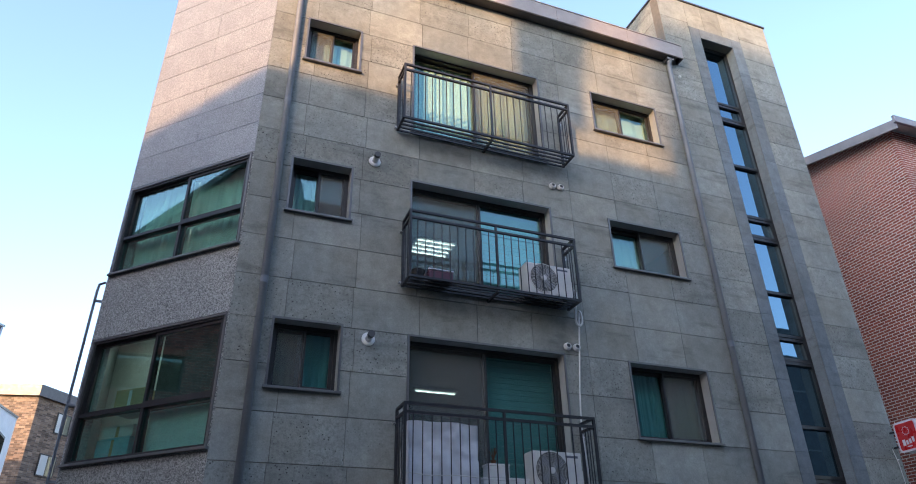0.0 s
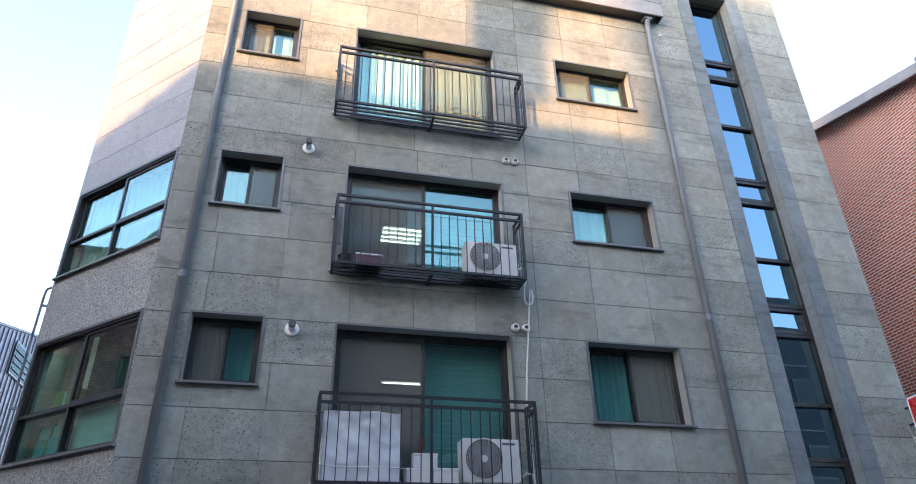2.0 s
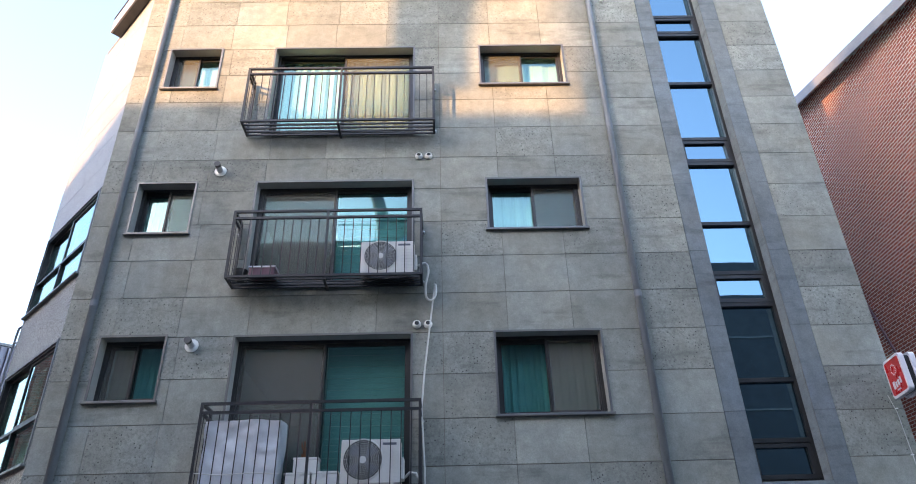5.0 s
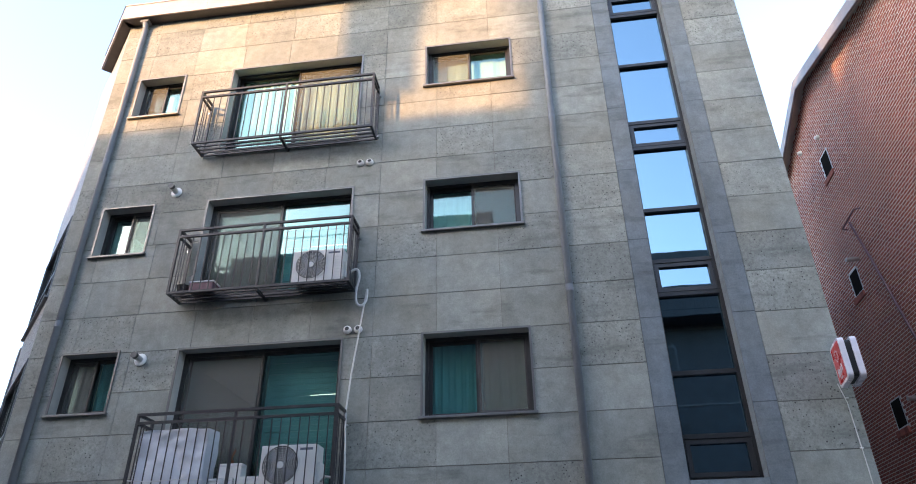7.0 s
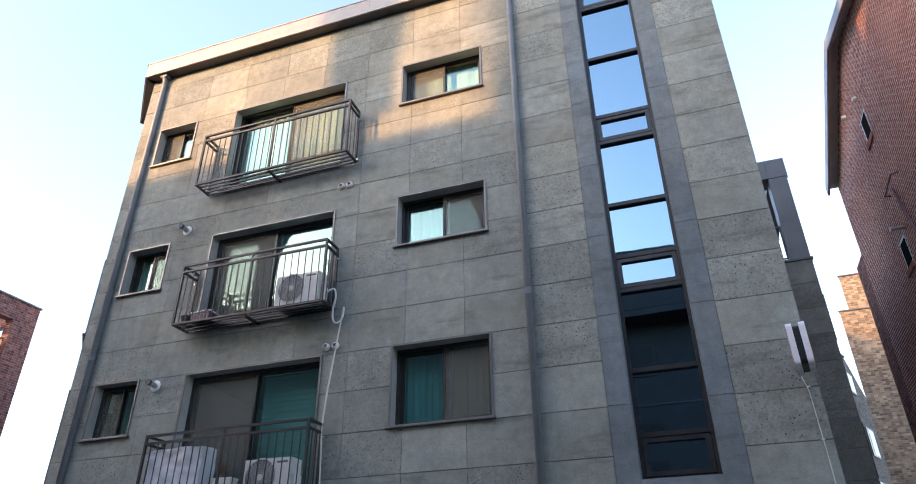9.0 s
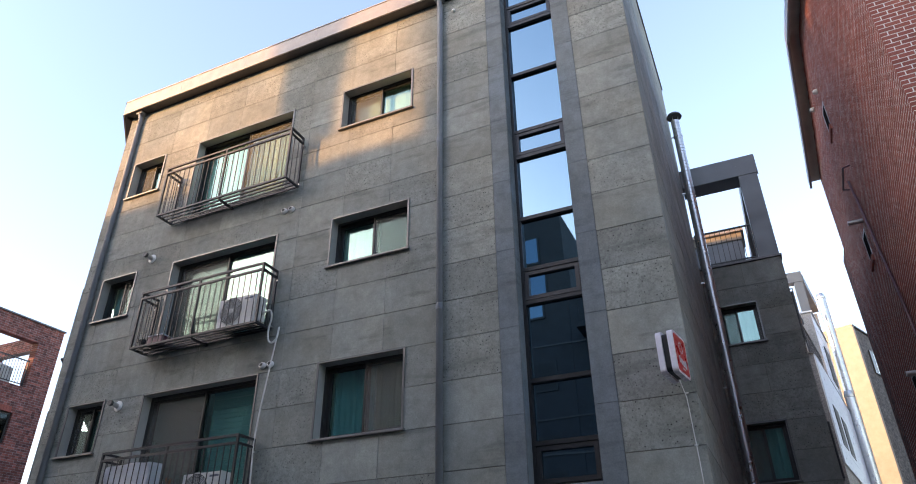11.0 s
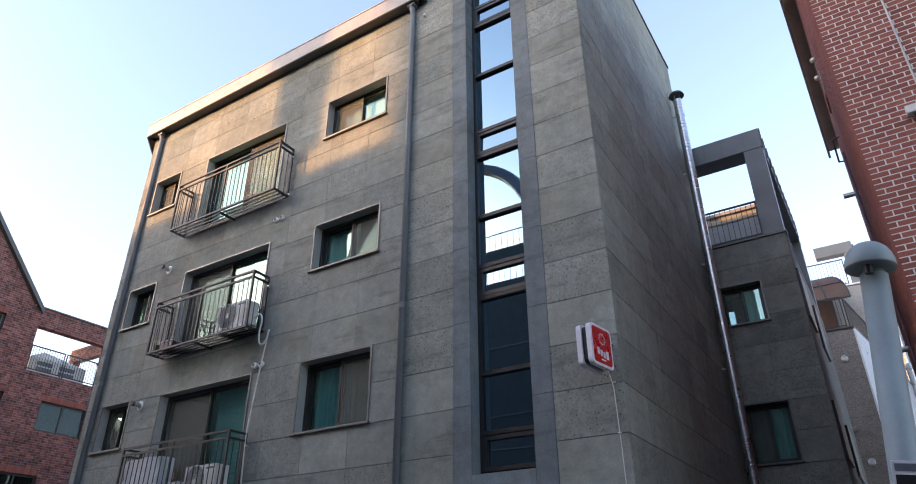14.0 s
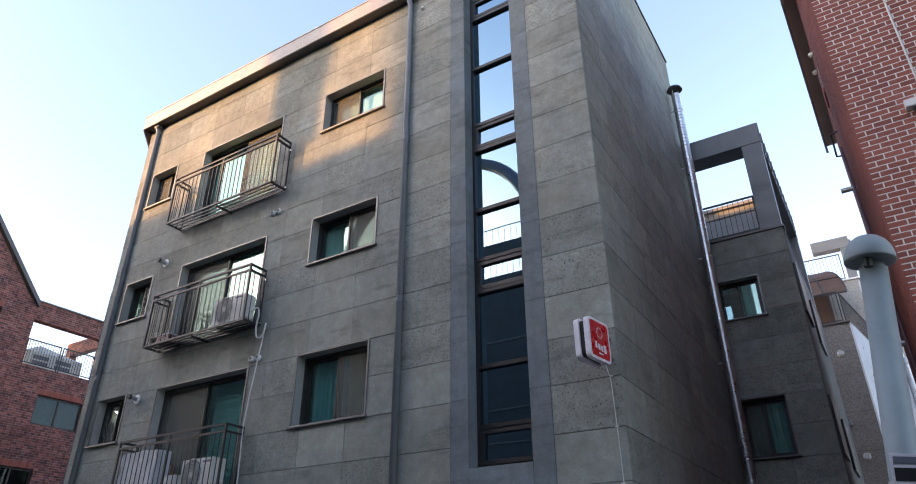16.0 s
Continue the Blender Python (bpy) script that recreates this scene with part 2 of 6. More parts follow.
M_RAIL = painted("charcoal_painted_steel", (0.028, 0.028, 0.031), 0.42, 0.2, 0.15, 8)
M_STEEL = painted("stainless_steel", (0.56, 0.56, 0.56), 0.33, 1.0, 0.06, 5)
M_WHITE = painted("white_plastic", (0.74, 0.73, 0.70), 0.45, 0, 0.06, 5)
M_ACBODY = painted("white_coated_sheet", (0.66, 0.65, 0.62), 0.42, 0, 0.07, 4)
M_BLACK = painted("black_plastic", (0.012, 0.012, 0.013), 0.5)
M_DGREY = painted("dark_grey_plastic", (0.06, 0.06, 0.06), 0.5)
M_INK = painted("grey_ink", (0.12, 0.13, 0.16), 0.6)
M_RED = painted("red_sign_sheet", (0.56, 0.020, 0.022), 0.3, 0, 0.06, 5)
M_SIGNWHITE = painted("white_acrylic", (0.78, 0.74, 0.78), 0.25, 0, 0.04, 5)
M_GLASS = glass("window_glass", (0.78, 0.96, 0.93), 0.11, 0.98)
M_GLASS_CH = glass("bay_glass", (0.74, 0.95, 0.90), 0.14, 1.0, (0.78, 0.94, 0.92))
M_GLASS_ST = glass("mirror_glass", (0.05, 0.09, 0.14), 0.46, 0.9, (0.39, 0.62, 0.76))
M_GLASS_LB = glass("house_glass", (0.30, 0.38, 0.38), 0.06, 0.9, (0.34, 0.40, 0.41))
M_SCREEN = screen_mat("insect_screen")
M_ROOM = painted("room_plaster", (0.62, 0.61, 0.57), 0.9)
M_ROOMDARK = painted("room_floor", (0.16, 0.11, 0.07), 0.6)
M_SLAB = painted("concrete_slab", (0.3, 0.3, 0.29), 0.9)
M_CURTAIN = painted("white_curtain", (0.54, 0.56, 0.53), 0.9, 0, 0.05, 3)
M_CURTAIN_T = painted("teal_curtain", (0.19, 0.35, 0.37), 0.9, 0, 0.1, 3)
M_CURTAIN_B = painted("beige_curtain", (0.50, 0.42, 0.32), 0.9, 0, 0.08, 3)
M_BLIND_G = painted("green_blind", (0.19, 0.29, 0.30), 0.85, 0, 0.1, 3)
M_TUBE = glow("light_tube", (1.0, 0.96, 0.9), 1.3)
M_BAY_FILL = glow("bay_fill_glow", (1.0, 0.98, 0.94), 3.0)
M_BRICK = brick_mat("red_brick_piece", (0.34, 0.105, 0.076), (0.24, 0.073, 0.056), "object", 0.25)
M_BRICK_J = brick_mat("red_brick", (0.34, 0.105, 0.076), (0.24, 0.073, 0.056), "island", 0.25)
M_MORTAR = painted("pale_mortar", (0.84, 0.82, 0.78), 0.95, 0, 0.10, 12)
M_BRICK_FX = brick_wall_mat("mixed_red_brickwork", ((0.30, 0.100, 0.076), (0.15, 0.066, 0.058)), (0.29, 0.25, 0.235), 1, (0.22, 0.075), 0.010)
M_BRICK_FY = brick_wall_mat("mixed_red_brickwork_ends", ((0.30, 0.100, 0.076), (0.15, 0.066, 0.058)), (0.29, 0.25, 0.235), 0, (0.22, 0.075), 0.010)
M_BEIGE_X = brick_wall_mat("beige_brickwork", ((0.24, 0.17, 0.12), (0.12, 0.085, 0.065)), (0.20, 0.18, 0.155), 0, (0.3, 0.09), 0.012)
M_GREYBRICK = brick_wall_mat("grey_brickwork", ((0.125, 0.105, 0.10), (0.08, 0.07, 0.067)), (0.10, 0.09, 0.085), 1, (0.3, 0.09), 0.012)
M_EAVE = painted("eave_metal", (0.27, 0.27, 0.285), 0.45, 0.1, 0.1, 3)
M_SOFFIT = painted("eave_soffit", (0.55, 0.55, 0.50), 0.7, 0, 0.1, 3)
M_SEAM = painted("zinc_cladding", (0.13, 0.125, 0.16), 0.45, 0.4, 0.12, 2)
M_CREAM = painted("cream_render", (0.30, 0.265, 0.22), 0.85, 0, 0.1, 3)
M_PLASTER = painted("white_render", (0.80, 0.80, 0.79), 0.9, 0, 0.07, 2)
M_TILE_BR = granite("brown_granite_tile", (0.26, 0.225, 0.20), 0.35, 50)
M_CLAD = painted("dark_metal_cladding", (0.13, 0.135, 0.14), 0.42, 0.25, 0.05, 1.5)
M_WING_SHADE = painted("wing_side_shade", (0.10, 0.10, 0.105), 0.7, 0, 0.1, 3)
M_TILE_PALE = granite("pale_granite_tile", (0.36, 0.335, 0.31), 0.3, 50)
M_TILE_WH = painted("white_glazed_tile", (0.62, 0.63, 0.68), 0.35, 0, 0.05, 3)
M_CANOPY = painted("brown_polycarbonate", (0.075, 0.038, 0.024), 0.5, 0, 0.12, 3)
M_LAMP = painted("grey_green_lamp_paint", (0.30, 0.345, 0.35), 0.42, 0, 0.07, 6)
M_ASPHALT = painted("asphalt", (0.05, 0.05, 0.05), 0.9, 0, 0.2, 4)
M_PAVE = painted("concrete_paving", (0.28, 0.27, 0.26), 0.9, 0, 0.12, 3)
M_TARP = painted("silver_sheet", (0.62, 0.63, 0.66), 0.42, 0.0, 0.08, 6)
M_MAROON = painted("maroon_plastic", (0.10, 0.035, 0.055), 0.4)
M_HOSE = painted("white_hose", (0.60, 0.59, 0.56), 0.55, 0, 0.08, 6)
M_OPP = painted("opposite_wall_shade", (0.045, 0.047, 0.052), 0.8, 0, 0.15, 2)
M_TWIG = painted("dry_twig", (0.16, 0.07, 0.03), 0.9)
M_CARD = painted("cardboard", (0.42, 0.32, 0.16), 0.9)
M_CARDW = painted("white_carton", (0.6, 0.62, 0.6), 0.8)
M_CARDB = painted("pale_blue_carton", (0.25, 0.5, 0.55), 0.8)

# ---------------------------------------------------------------- building tools


def thing(name, at=(0, 0, 0), turn=0.0, label="", category="", group="", kind="", mesh=None):
    ob = new(name, mesh)
    ob.matrix_basis = pose(*at, 0, 0, turn)
    return tagged(ob, label, category, group, kind)


def part(name, bm, material, parent, label="", smooth=False, local=False):
    """One bmesh as one mesh object under a thing or a part. Places are the world's unless local."""
    root = parent
    while root.parent:
        root = root.parent
    if not local:
        bm.transform(root.matrix_basis.inverted())
    bmesh.ops.recalc_face_normals(bm, faces=bm.faces)
    me = bpy.data.meshes.new(name)
    bm.to_mesh(me)
    bm.free()
    me.materials.append(material)
    if smooth:
        for p in me.polygons:
            p.use_smooth = True
    ob = new(name, me)
    ob.parent = parent
    return tagged(ob, label)


def solid(name, bm, material, label="", category="", group="", kind="", at=(0, 0, 0)):
    """A thing that is one mesh, with its origin at its base."""
    ob = thing(name, at)
    bm.transform(ob.matrix_basis.inverted())
    bmesh.ops.recalc_face_normals(bm, faces=bm.faces)
    me = bpy.data.meshes.new(name)
    bm.to_mesh(me)
    bm.free()
    me.materials.append(material)
    bpy.data.objects.remove(ob)
    ob = new(name, me)
    ob.matrix_basis = pose(*at)
    return tagged(ob, label, category, group, kind)


def box(bm, x0, y0, z0, x1, y1, z1, bevel=0.0, m=None):
    vs = [bm.verts.new((x, y, z)) for x in (x0, x1) for y in (y0, y1) for z in (z0, z1)]
    fs = [bm.faces.new([vs[i] for i in q]) for q in ((0, 1, 3, 2), (4, 6, 7, 5), (0, 4, 5, 1), (2, 3, 7, 6), (0, 2, 6, 4), (1, 5, 7, 3))]
    if m is not None:
        for v in vs:
            v.co = m @ v.co
    if bevel:
        es = list({e for f in fs for e in f.edges})
        bmesh.ops.bevel(bm, geom=es, offset=bevel, segments=2, affect="EDGES", profile=0.6)
    return bm


def B(*a, **k):
    return box(bmesh.new(), *a, **k)


def tube(bm, path, r, seg=10, caps=True):
    """A round bar along a line of points."""
    pts = [Vector(p) for p in path]
    rings = []
    side = None
    for i, p in enumerate(pts):
        d = (pts[min(i + 1, len(pts) - 1)] - pts[max(i - 1, 0)]).normalized()
        if side is None:
            side = d.orthogonal().normalized()
        side = (side - d * side.dot(d)).normalized()
        up = d.cross(side)
        rad = r[i] if isinstance(r, (list, tuple)) else r
        rings.append([bm.verts.new(p + (side * math.cos(a) + up * math.sin(a)) * rad) for a in [2 * math.pi * k / seg for k in range(seg)]])
    for a, b in zip(rings, rings[1:]):
        for k in range(seg):
            bm.faces.new((a[k], a[(k + 1) % seg], b[(k + 1) % seg], b[k]))
    if caps:
        bm.faces.new(rings[0][::-1])
        bm.faces.new(rings[-1])
    return bm


def lathe(bm, prof, seg=24, m=None):
    """A turned shape round z from (radius, height) points."""
    rings = []
    for r, z in prof:
        rings.append([bm.verts.new((r * math.cos(2 * math.pi * k / seg), r * math.sin(2 * math.pi * k / seg), z)) for k in range(seg)])
    for a, b in zip(rings, rings[1:]):
        for k in range(seg):
            bm.faces.new((a[k], a[(k + 1) % seg], b[(k + 1) % seg], b[k]))
    if prof[0][0] > 1e-4:
        bm.faces.new(rings[0][::-1])
    if prof[-1][0] > 1e-4:
        bm.faces.new(rings[-1])
    bmesh.ops.remove_doubles(bm, verts=[v for q in rings for v in q], dist=1e-5)
    if m is not None:
        bm.transform(m)
    return bm


def plate(u0, u1, v0, v1, holes, d0, d1):
    """A slab in the plane u-v (x and z), from depth d0 to d1 (y), with rectangular holes (u0, u1, v0, v1)."""
    us = sorted({u0, u1, *[c for h in holes for c in h[:2] if u0 < c < u1]})
    vs = sorted({v0, v1, *[c for h in holes for c in h[2:] if v0 < c < v1]})
    bm = bmesh.new()
    grid = {}

    def vert(i, j):
        if (i, j) not in grid:
            grid[i, j] = bm.verts.new((us[i], d0, vs[j]))
        return grid[i, j]

    faces = []
    for i in range(len(us) - 1):
        for j in range(len(vs) - 1):
            cu, cv = (us[i] + us[i + 1]) / 2, (vs[j] + vs[j + 1]) / 2
            if any(h[0] < cu < h[1] and h[2] < cv < h[3] for h in holes):
                continue
            faces.append(bm.faces.new((vert(i, j), vert(i + 1, j), vert(i + 1, j + 1), vert(i, j + 1))))
    if not faces:
        bm.free()
        return None
    ext = bmesh.ops.extrude_face_region(bm, geom=faces)
    for v in ext["geom"]:
        if isinstance(v, bmesh.types.BMVert):
            v.co.y = d1
    return bm


def panels(parent, cols_of, rows, holes, material, m, gap=0.0065, thick=0.02, name="stone_panel"):
    """Stone panels, one object each, proud of the wall behind; rows: heights, cols_of(k): joints of row k."""
    for k in range(len(rows) - 1):
        cs = cols_of(k)
        for a, b in zip(cs, cs[1:]):
            jut = random.uniform(-0.0015, 0.0015)
            pl = plate(a + gap / 2, b - gap / 2, rows[k] + gap * 0.75, rows[k + 1] - gap * 0.75, holes, jut, thick)
            if pl is None:
                continue
            pl.transform(m)
            part(name, pl, material, parent)


def wavy(u0, u1, v0, v1, d, amp, waves, seed=0):
    """A hanging cloth with folds."""
    rnd = random.Random(seed)
    bm = bmesh.new()
    n = max(16, int(waves * 8))
    ph = rnd.uniform(0, 6)
    cols = []
    for i in range(n + 1):
        f = i / n
        y = d + amp * (math.sin(f * waves * 2 * math.pi + ph) + 0.4 * math.sin(f * waves * 4.7 * math.pi + ph * 2))
        cols.append([bm.verts.new((u0 + (u1 - u0) * f + rnd.uniform(-1, 1) * 0.002, y, z)) for z in (v0, (v0 + v1) / 2, v1)])
    for a, b in zip(cols, cols[1:]):
        for j in range(2):
            bm.faces.new((a[j], b[j], b[j + 1], a[j + 1]))
    ext = bmesh.ops.extrude_face_region(bm, geom=list(bm.faces))
    for v in ext["geom"]:
        if isinstance(v, bmesh.types.BMVert):
            v.co.y += 0.004
    return bm

# ---------------------------------------------------------------- the grey apartment building: walls
F = 8.72                                 # plane of the street front
XL, XT, XR = 0.5, 8.86, 12.07            # front: left corner, start of the stair tower, right corner
EAVE, TOWER, BACK = 12.34, 14.45, 15.76
COURSE, COURSE0 = 0.613, 3.345
RIGHT_W = [(6.6, 8.1, 3.99, 5.17), (6.6, 8.1, 6.87, 7.80), (6.6, 8.1, 9.81, 10.73)]
LEFT_W = [(1.07, 1.97, 4.28, 5.20), (1.07, 1.97, 6.88, 7.80), (1.07, 1.97, 9.79, 10.71)]
DOORS_W = [(2.94, 5.41, 3.10, 5.17), (2.94, 5.41, 5.98, 7.79), (2.94, 5.41, 8.78, 10.71)]
SLIT = (9.91, 10.84, 3.06, 13.38)
BAND = (9.62, 11.14, 2.75, 13.66)
CH_L = 2.45                              # length of the canted corner
CH_AT = (XL - CH_L / math.sqrt(2), F + CH_L / math.sqrt(2), 0)
CH_W = [(0.08, 2.40, 3.50, 5.18), (0.08, 2.40, 6.25, 7.73)]
m_front = pose(0, F, 0)
m_cant = pose(*CH_AT, 0, 0, -45)
m_side = pose(XR, F, 0, 0, 0, 90)
m_tleft = pose(XT, F + 4.0, 0, 0, 0, -90)
WALL = 0.26


def wall(name, u0, u1, v0, v1, holes, m, label, material=M_JOINT, d0=0.02, d1=WALL):
    bm = plate(u0, u1, v0, v1, holes, d0, d1)
    bm.transform(m)
    return solid(name, bm, material, label, "wall", kind="structure")


holes_main = RIGHT_W + LEFT_W + DOORS_W
wall_front = wall("wall_front", XL, XT, 0, EAVE + 0.1, holes_main, m_front, "street front clad in grey basalt panels")
wall_tower = wall("wall_tower", XT, XR - 0.022, 0, TOWER, [SLIT], m_front, "stair tower front clad in grey basalt panels")
wall_cant = wall("wall_canted_corner", 0, CH_L, 0, EAVE + 0.1, CH_W, m_cant, "canted corner clad in speckled granite")
wall_side = wall("wall_side", 0.02, BACK - F, 0, TOWER, [], m_side, "shaded side wall clad in grey basalt panels")
wall_tower_left = wall("wall_tower_left", 0.0, 3.98, EAVE, TOWER, [], m_tleft, "side of the stair tower above the roof")
wall_west = solid("wall_west", B(CH_AT[0], CH_AT[1], 0, CH_AT[0] + WALL, BACK, EAVE), M_GRANITE, "granite wall on the side street", "wall", kind="structure")
wall_back = solid("wall_back", B(CH_AT[0] + WALL, BACK - WALL, 0, XR - WALL, BACK, EAVE), M_SLAB, "plain rear wall", "wall", kind="structure")
wall_tower_back = solid("wall_tower_back", B(XT + WALL, F + 3.98, EAVE, XR - WALL, F + 4.2, TOWER), M_SLAB, "rear wall of the stair tower head", "wall", kind="structure")
roof = solid("roof", B(CH_AT[0] + 0.3, F + WALL + 1.8, EAVE - 0.2, XT, BACK - WALL, EAVE), M_SLAB, "flat concrete roof", "roof", kind="structure")
roof_front = solid("roof_front", B(XL + 0.3, F + WALL, EAVE - 0.2, XT + WALL, F + WALL + 1.79, EAVE), M_SLAB, "flat concrete roof along the front", "roof", kind="structure")
roof_tower = solid("roof_tower", B(XT + WALL, F + WALL, TOWER - 0.25, XR - WALL, BACK - 0.3, TOWER - 0.05), M_SLAB, "flat roof of the stair tower", "roof", kind="structure")
for zf in (2.85, 5.72, 8.52):
    solid("floor_slab", B(XL + 0.05, F + WALL, zf - 0.2, XT, F + 5.6, zf), M_SLAB, "concrete floor between storeys", "floor", kind="structure")
    solid("ceiling", B(XL + 0.05, F + WALL + 0.02, zf + 2.5, XT, F + 5.6, zf + 2.55), M_ROOM, "plain room ceiling", "ceiling", kind="structure")
for xw in (2.42, 6.0):
    solid("partition_wall", B(xw, F + WALL, 2.85, xw + 0.12, F + 5.6, EAVE - 0.2), M_ROOM, "plastered wall between rooms", "wall", kind="structure")
solid("partition_back", B(XL, F + 5.6, 2.85, XT, F + 5.7, EAVE - 0.2), M_ROOM, "plastered wall behind the rooms", "wall", kind="structure")
solid("stair_partition", B(XT, F + WALL, 0, XT + 0.12, F + 5.6, EAVE - 0.2), M_ROOM, "plastered wall of the stair well", "wall", kind="structure")
solid("stair_back", B(XT + 0.12, F + 3.0, 0, XR - WALL, F + 3.1, TOWER - 0.3), M_ROOM, "rear wall of the stair well", "wall", kind="structure")

# unseen block, added behind the eave to keep sun off the tiled house
roof_shade = thing("roof_shade_block", (5.0, 14.5, EAVE), 0, "unseen block added on the flat roof to shade the tiled house", "roof storey", kind="structure")
part("wall", B(2.6, 13.7, EAVE, 7.6, 15.5, 18.7), M_SLAB, roof_shade)
part("coping", B(2.56, 13.66, 18.701, 7.64, 15.54, 18.77), M_METAL, roof_shade)

# metal capping of the tower and the eave fascia
cap = thing("tower_coping", (XT, F, TOWER), label="thin brown metal coping on the stair tower", category="coping", kind="structure")
part("front_coping", B(XT - 0.03, F - 0.03, TOWER, XR + 0.03, F + 0.3, TOWER + 0.045, bevel=0.006), M_METAL, cap)
part("side_coping", B(XR - 0.3, F + 0.305, TOWER, XR + 0.03, BACK + 0.02, TOWER + 0.045, bevel=0.006), M_METAL, cap)
part("left_coping", B(XT - 0.03, F + 0.305, TOWER, XT + 0.3, F + 4.0, TOWER + 0.045, bevel=0.006), M_METAL, cap)
eave = thing("eave_fascia", (XL, F, EAVE), label="dark metal eave fascia along the roof edge", category="fascia", kind="structure")
FA0, FA1, FAY = 12.24, 12.60, F - 0.22
seams = [0.43, 2.2, 4.05, 5.9, 7.6, 9.02]
for a, b in zip(seams, seams[1:]):
    bm = B(a + 0.002, FAY, FA0, b - 0.002, FAY + 0.03, FA1, bevel=0.004)
    part("fascia_sheet", bm, M_FASCIA, eave)
bm = B(0.43, FAY - 0.012, FA1, 9.03, F + 0.2, FA1 + 0.025, bevel=0.004)
part("drip_edge", bm, M_FASCIA, eave)
part("soffit", B(0.43, FAY + 0.032, FA0, XT - 0.002, F + 0.015, FA0 + 0.02), M_METAL, eave)
part("end_sheet", B(8.99, FAY + 0.032, FA0, 9.02, F - 0.002, FA1), M_METAL, eave)
cant_eave = thing("canted_eave", CH_AT, -45, "dark metal eave fascia over the canted corner", "fascia", kind="structure")
part("fascia_sheet", B(0.8, -0.21, FA0, CH_L + 0.08, -0.18, FA1, bevel=0.004), M_FASCIA, cant_eave, local=True)
part("soffit", B(0.8, -0.178, FA0, CH_L + 0.08, 0.018, FA0 + 0.02), M_METAL, cant_eave, local=True)
part("drip_edge", B(0.79, -0.222, FA1 + 0.026, CH_L + 0.08, 0.3, FA1 + 0.05), M_METAL, cant_eave, local=True)

# ---------------------------------------------------------------- windows


def ring(bm, u0, u1, v0, v1, d0, d1, w, wb=None):
    wb = wb or w
    box(bm, u0, d0, v0, u0 + w, d1, v1)
    box(bm, u1 - w, d0, v0, u1, d1, v1)
    box(bm, u0 + w, d0, v0, u1 - w, d1, v0 + wb)
    box(bm, u0 + w, d0, v1 - w, u1 - w, d1, v1)
    return bm


R = 0.17                                  # depth of the reveals


def trim_and_sill(root, w, h, sill=True, depth=R, proud=0.018, wide=0.025):
    bm = bmesh.new()
    for a in ((-wide, 0, 0.006, h + wide), (w - 0.006, 0, w + wide, h + wide), (0.006, h - 0.006, w - 0.006, h + wide)):
        box(bm, a[0], -proud, a[1], a[2], 0.0, a[3])
    lin = bmesh.new()
    box(lin, 0.0, 0.001, 0.0, 0.006, depth, h - 0.006)
    box(lin, w - 0.006, 0.001, 0.0, w, depth, h - 0.006)
    box(lin, 0.006, 0.001, h - 0.006, w - 0.006, depth, h)
    part("window_trim", bm, M_TRIM, root, local=True)
    part("reveal_lining", lin, M_LINING, root, local=True)
    if sill:
        part("window_sill", B(-0.05, -0.055, -0.035, w + 0.05, depth, 0.0, bevel=0.005), M_TRIM, root, "projecting metal sill", local=True)


def sash(root, u0, u1, v0, v1, d0, pane_mat=M_GLASS, w=0.048):
    s = part("sash", ring(bmesh.new(), u0, u1, v0, v1, d0, d0 + 0.04, w), M_PVC, root, local=True)
    p = part("pane", B(u0 + w - 0.004, d0 + 0.016, v0 + w - 0.004, u1 - w + 0.004, d0 + 0.022, v1 - w + 0.004), pane_mat, s, local=True)
    p.visible_shadow = False
    return s


def slider(name, u, v, w, h, m_at, turn, label, screen="right", mid=0.5):
    """A two-sash sliding window in a dark frame, with an insect screen over one half."""
    root = thing(name, m_at, turn, label, "window", "windows of the grey building", "structure")
    trim_and_sill(root, w, h)
    part("window_frame", ring(bmesh.new(), 0.004, w - 0.004, 0.002, h - 0.004, R, R + 0.13, 0.045), M_PVC, root, local=True)
    c = w * mid
    i = 0.047
    sash(root, i, c + 0.03, i, h - i, R + 0.075)
    sash(root, c - 0.03, w - i, i, h - i, R + 0.032)
    a, b = (c - 0.02, w - i) if screen == "right" else (i, c + 0.02)
    s = part("screen_frame", ring(bmesh.new(), a, b, i, h - i, R + 0.006, R + 0.022, 0.026), M_PVC, root, local=True)
    g = part("insect_screen", B(a + 0.024, R + 0.013, i + 0.024, b - 0.024, R + 0.015, h - i - 0.024), M_SCREEN, s, "grey insect mesh", local=True)
    g.visible_shadow = False
    return root


for n, (x0, x1, z0, z1) in enumerate(RIGHT_W):
    slider(f"window_{n + 1}", x0, z0, x1 - x0, z1 - z0, (x0, F, z0), 0, "dark framed sliding window in a stone wall", ("right", "right", "left")[n])
for n, (x0, x1, z0, z1) in enumerate(LEFT_W):
    slider(f"window_{n + 4}", x0, z0, x1 - x0, z1 - z0, (x0, F, z0), 0, "small dark framed sliding window in a stone wall", ("left", "right", "left")[n])
for n, (x0, x1, z0, z1) in enumerate(DOORS_W):
    slider(f"window_{n + 7}", x0, z0, x1 - x0, z1 - z0, (x0, F, z0), 0, "tall dark framed sliding balcony window", ("left", "left", "right")[n])


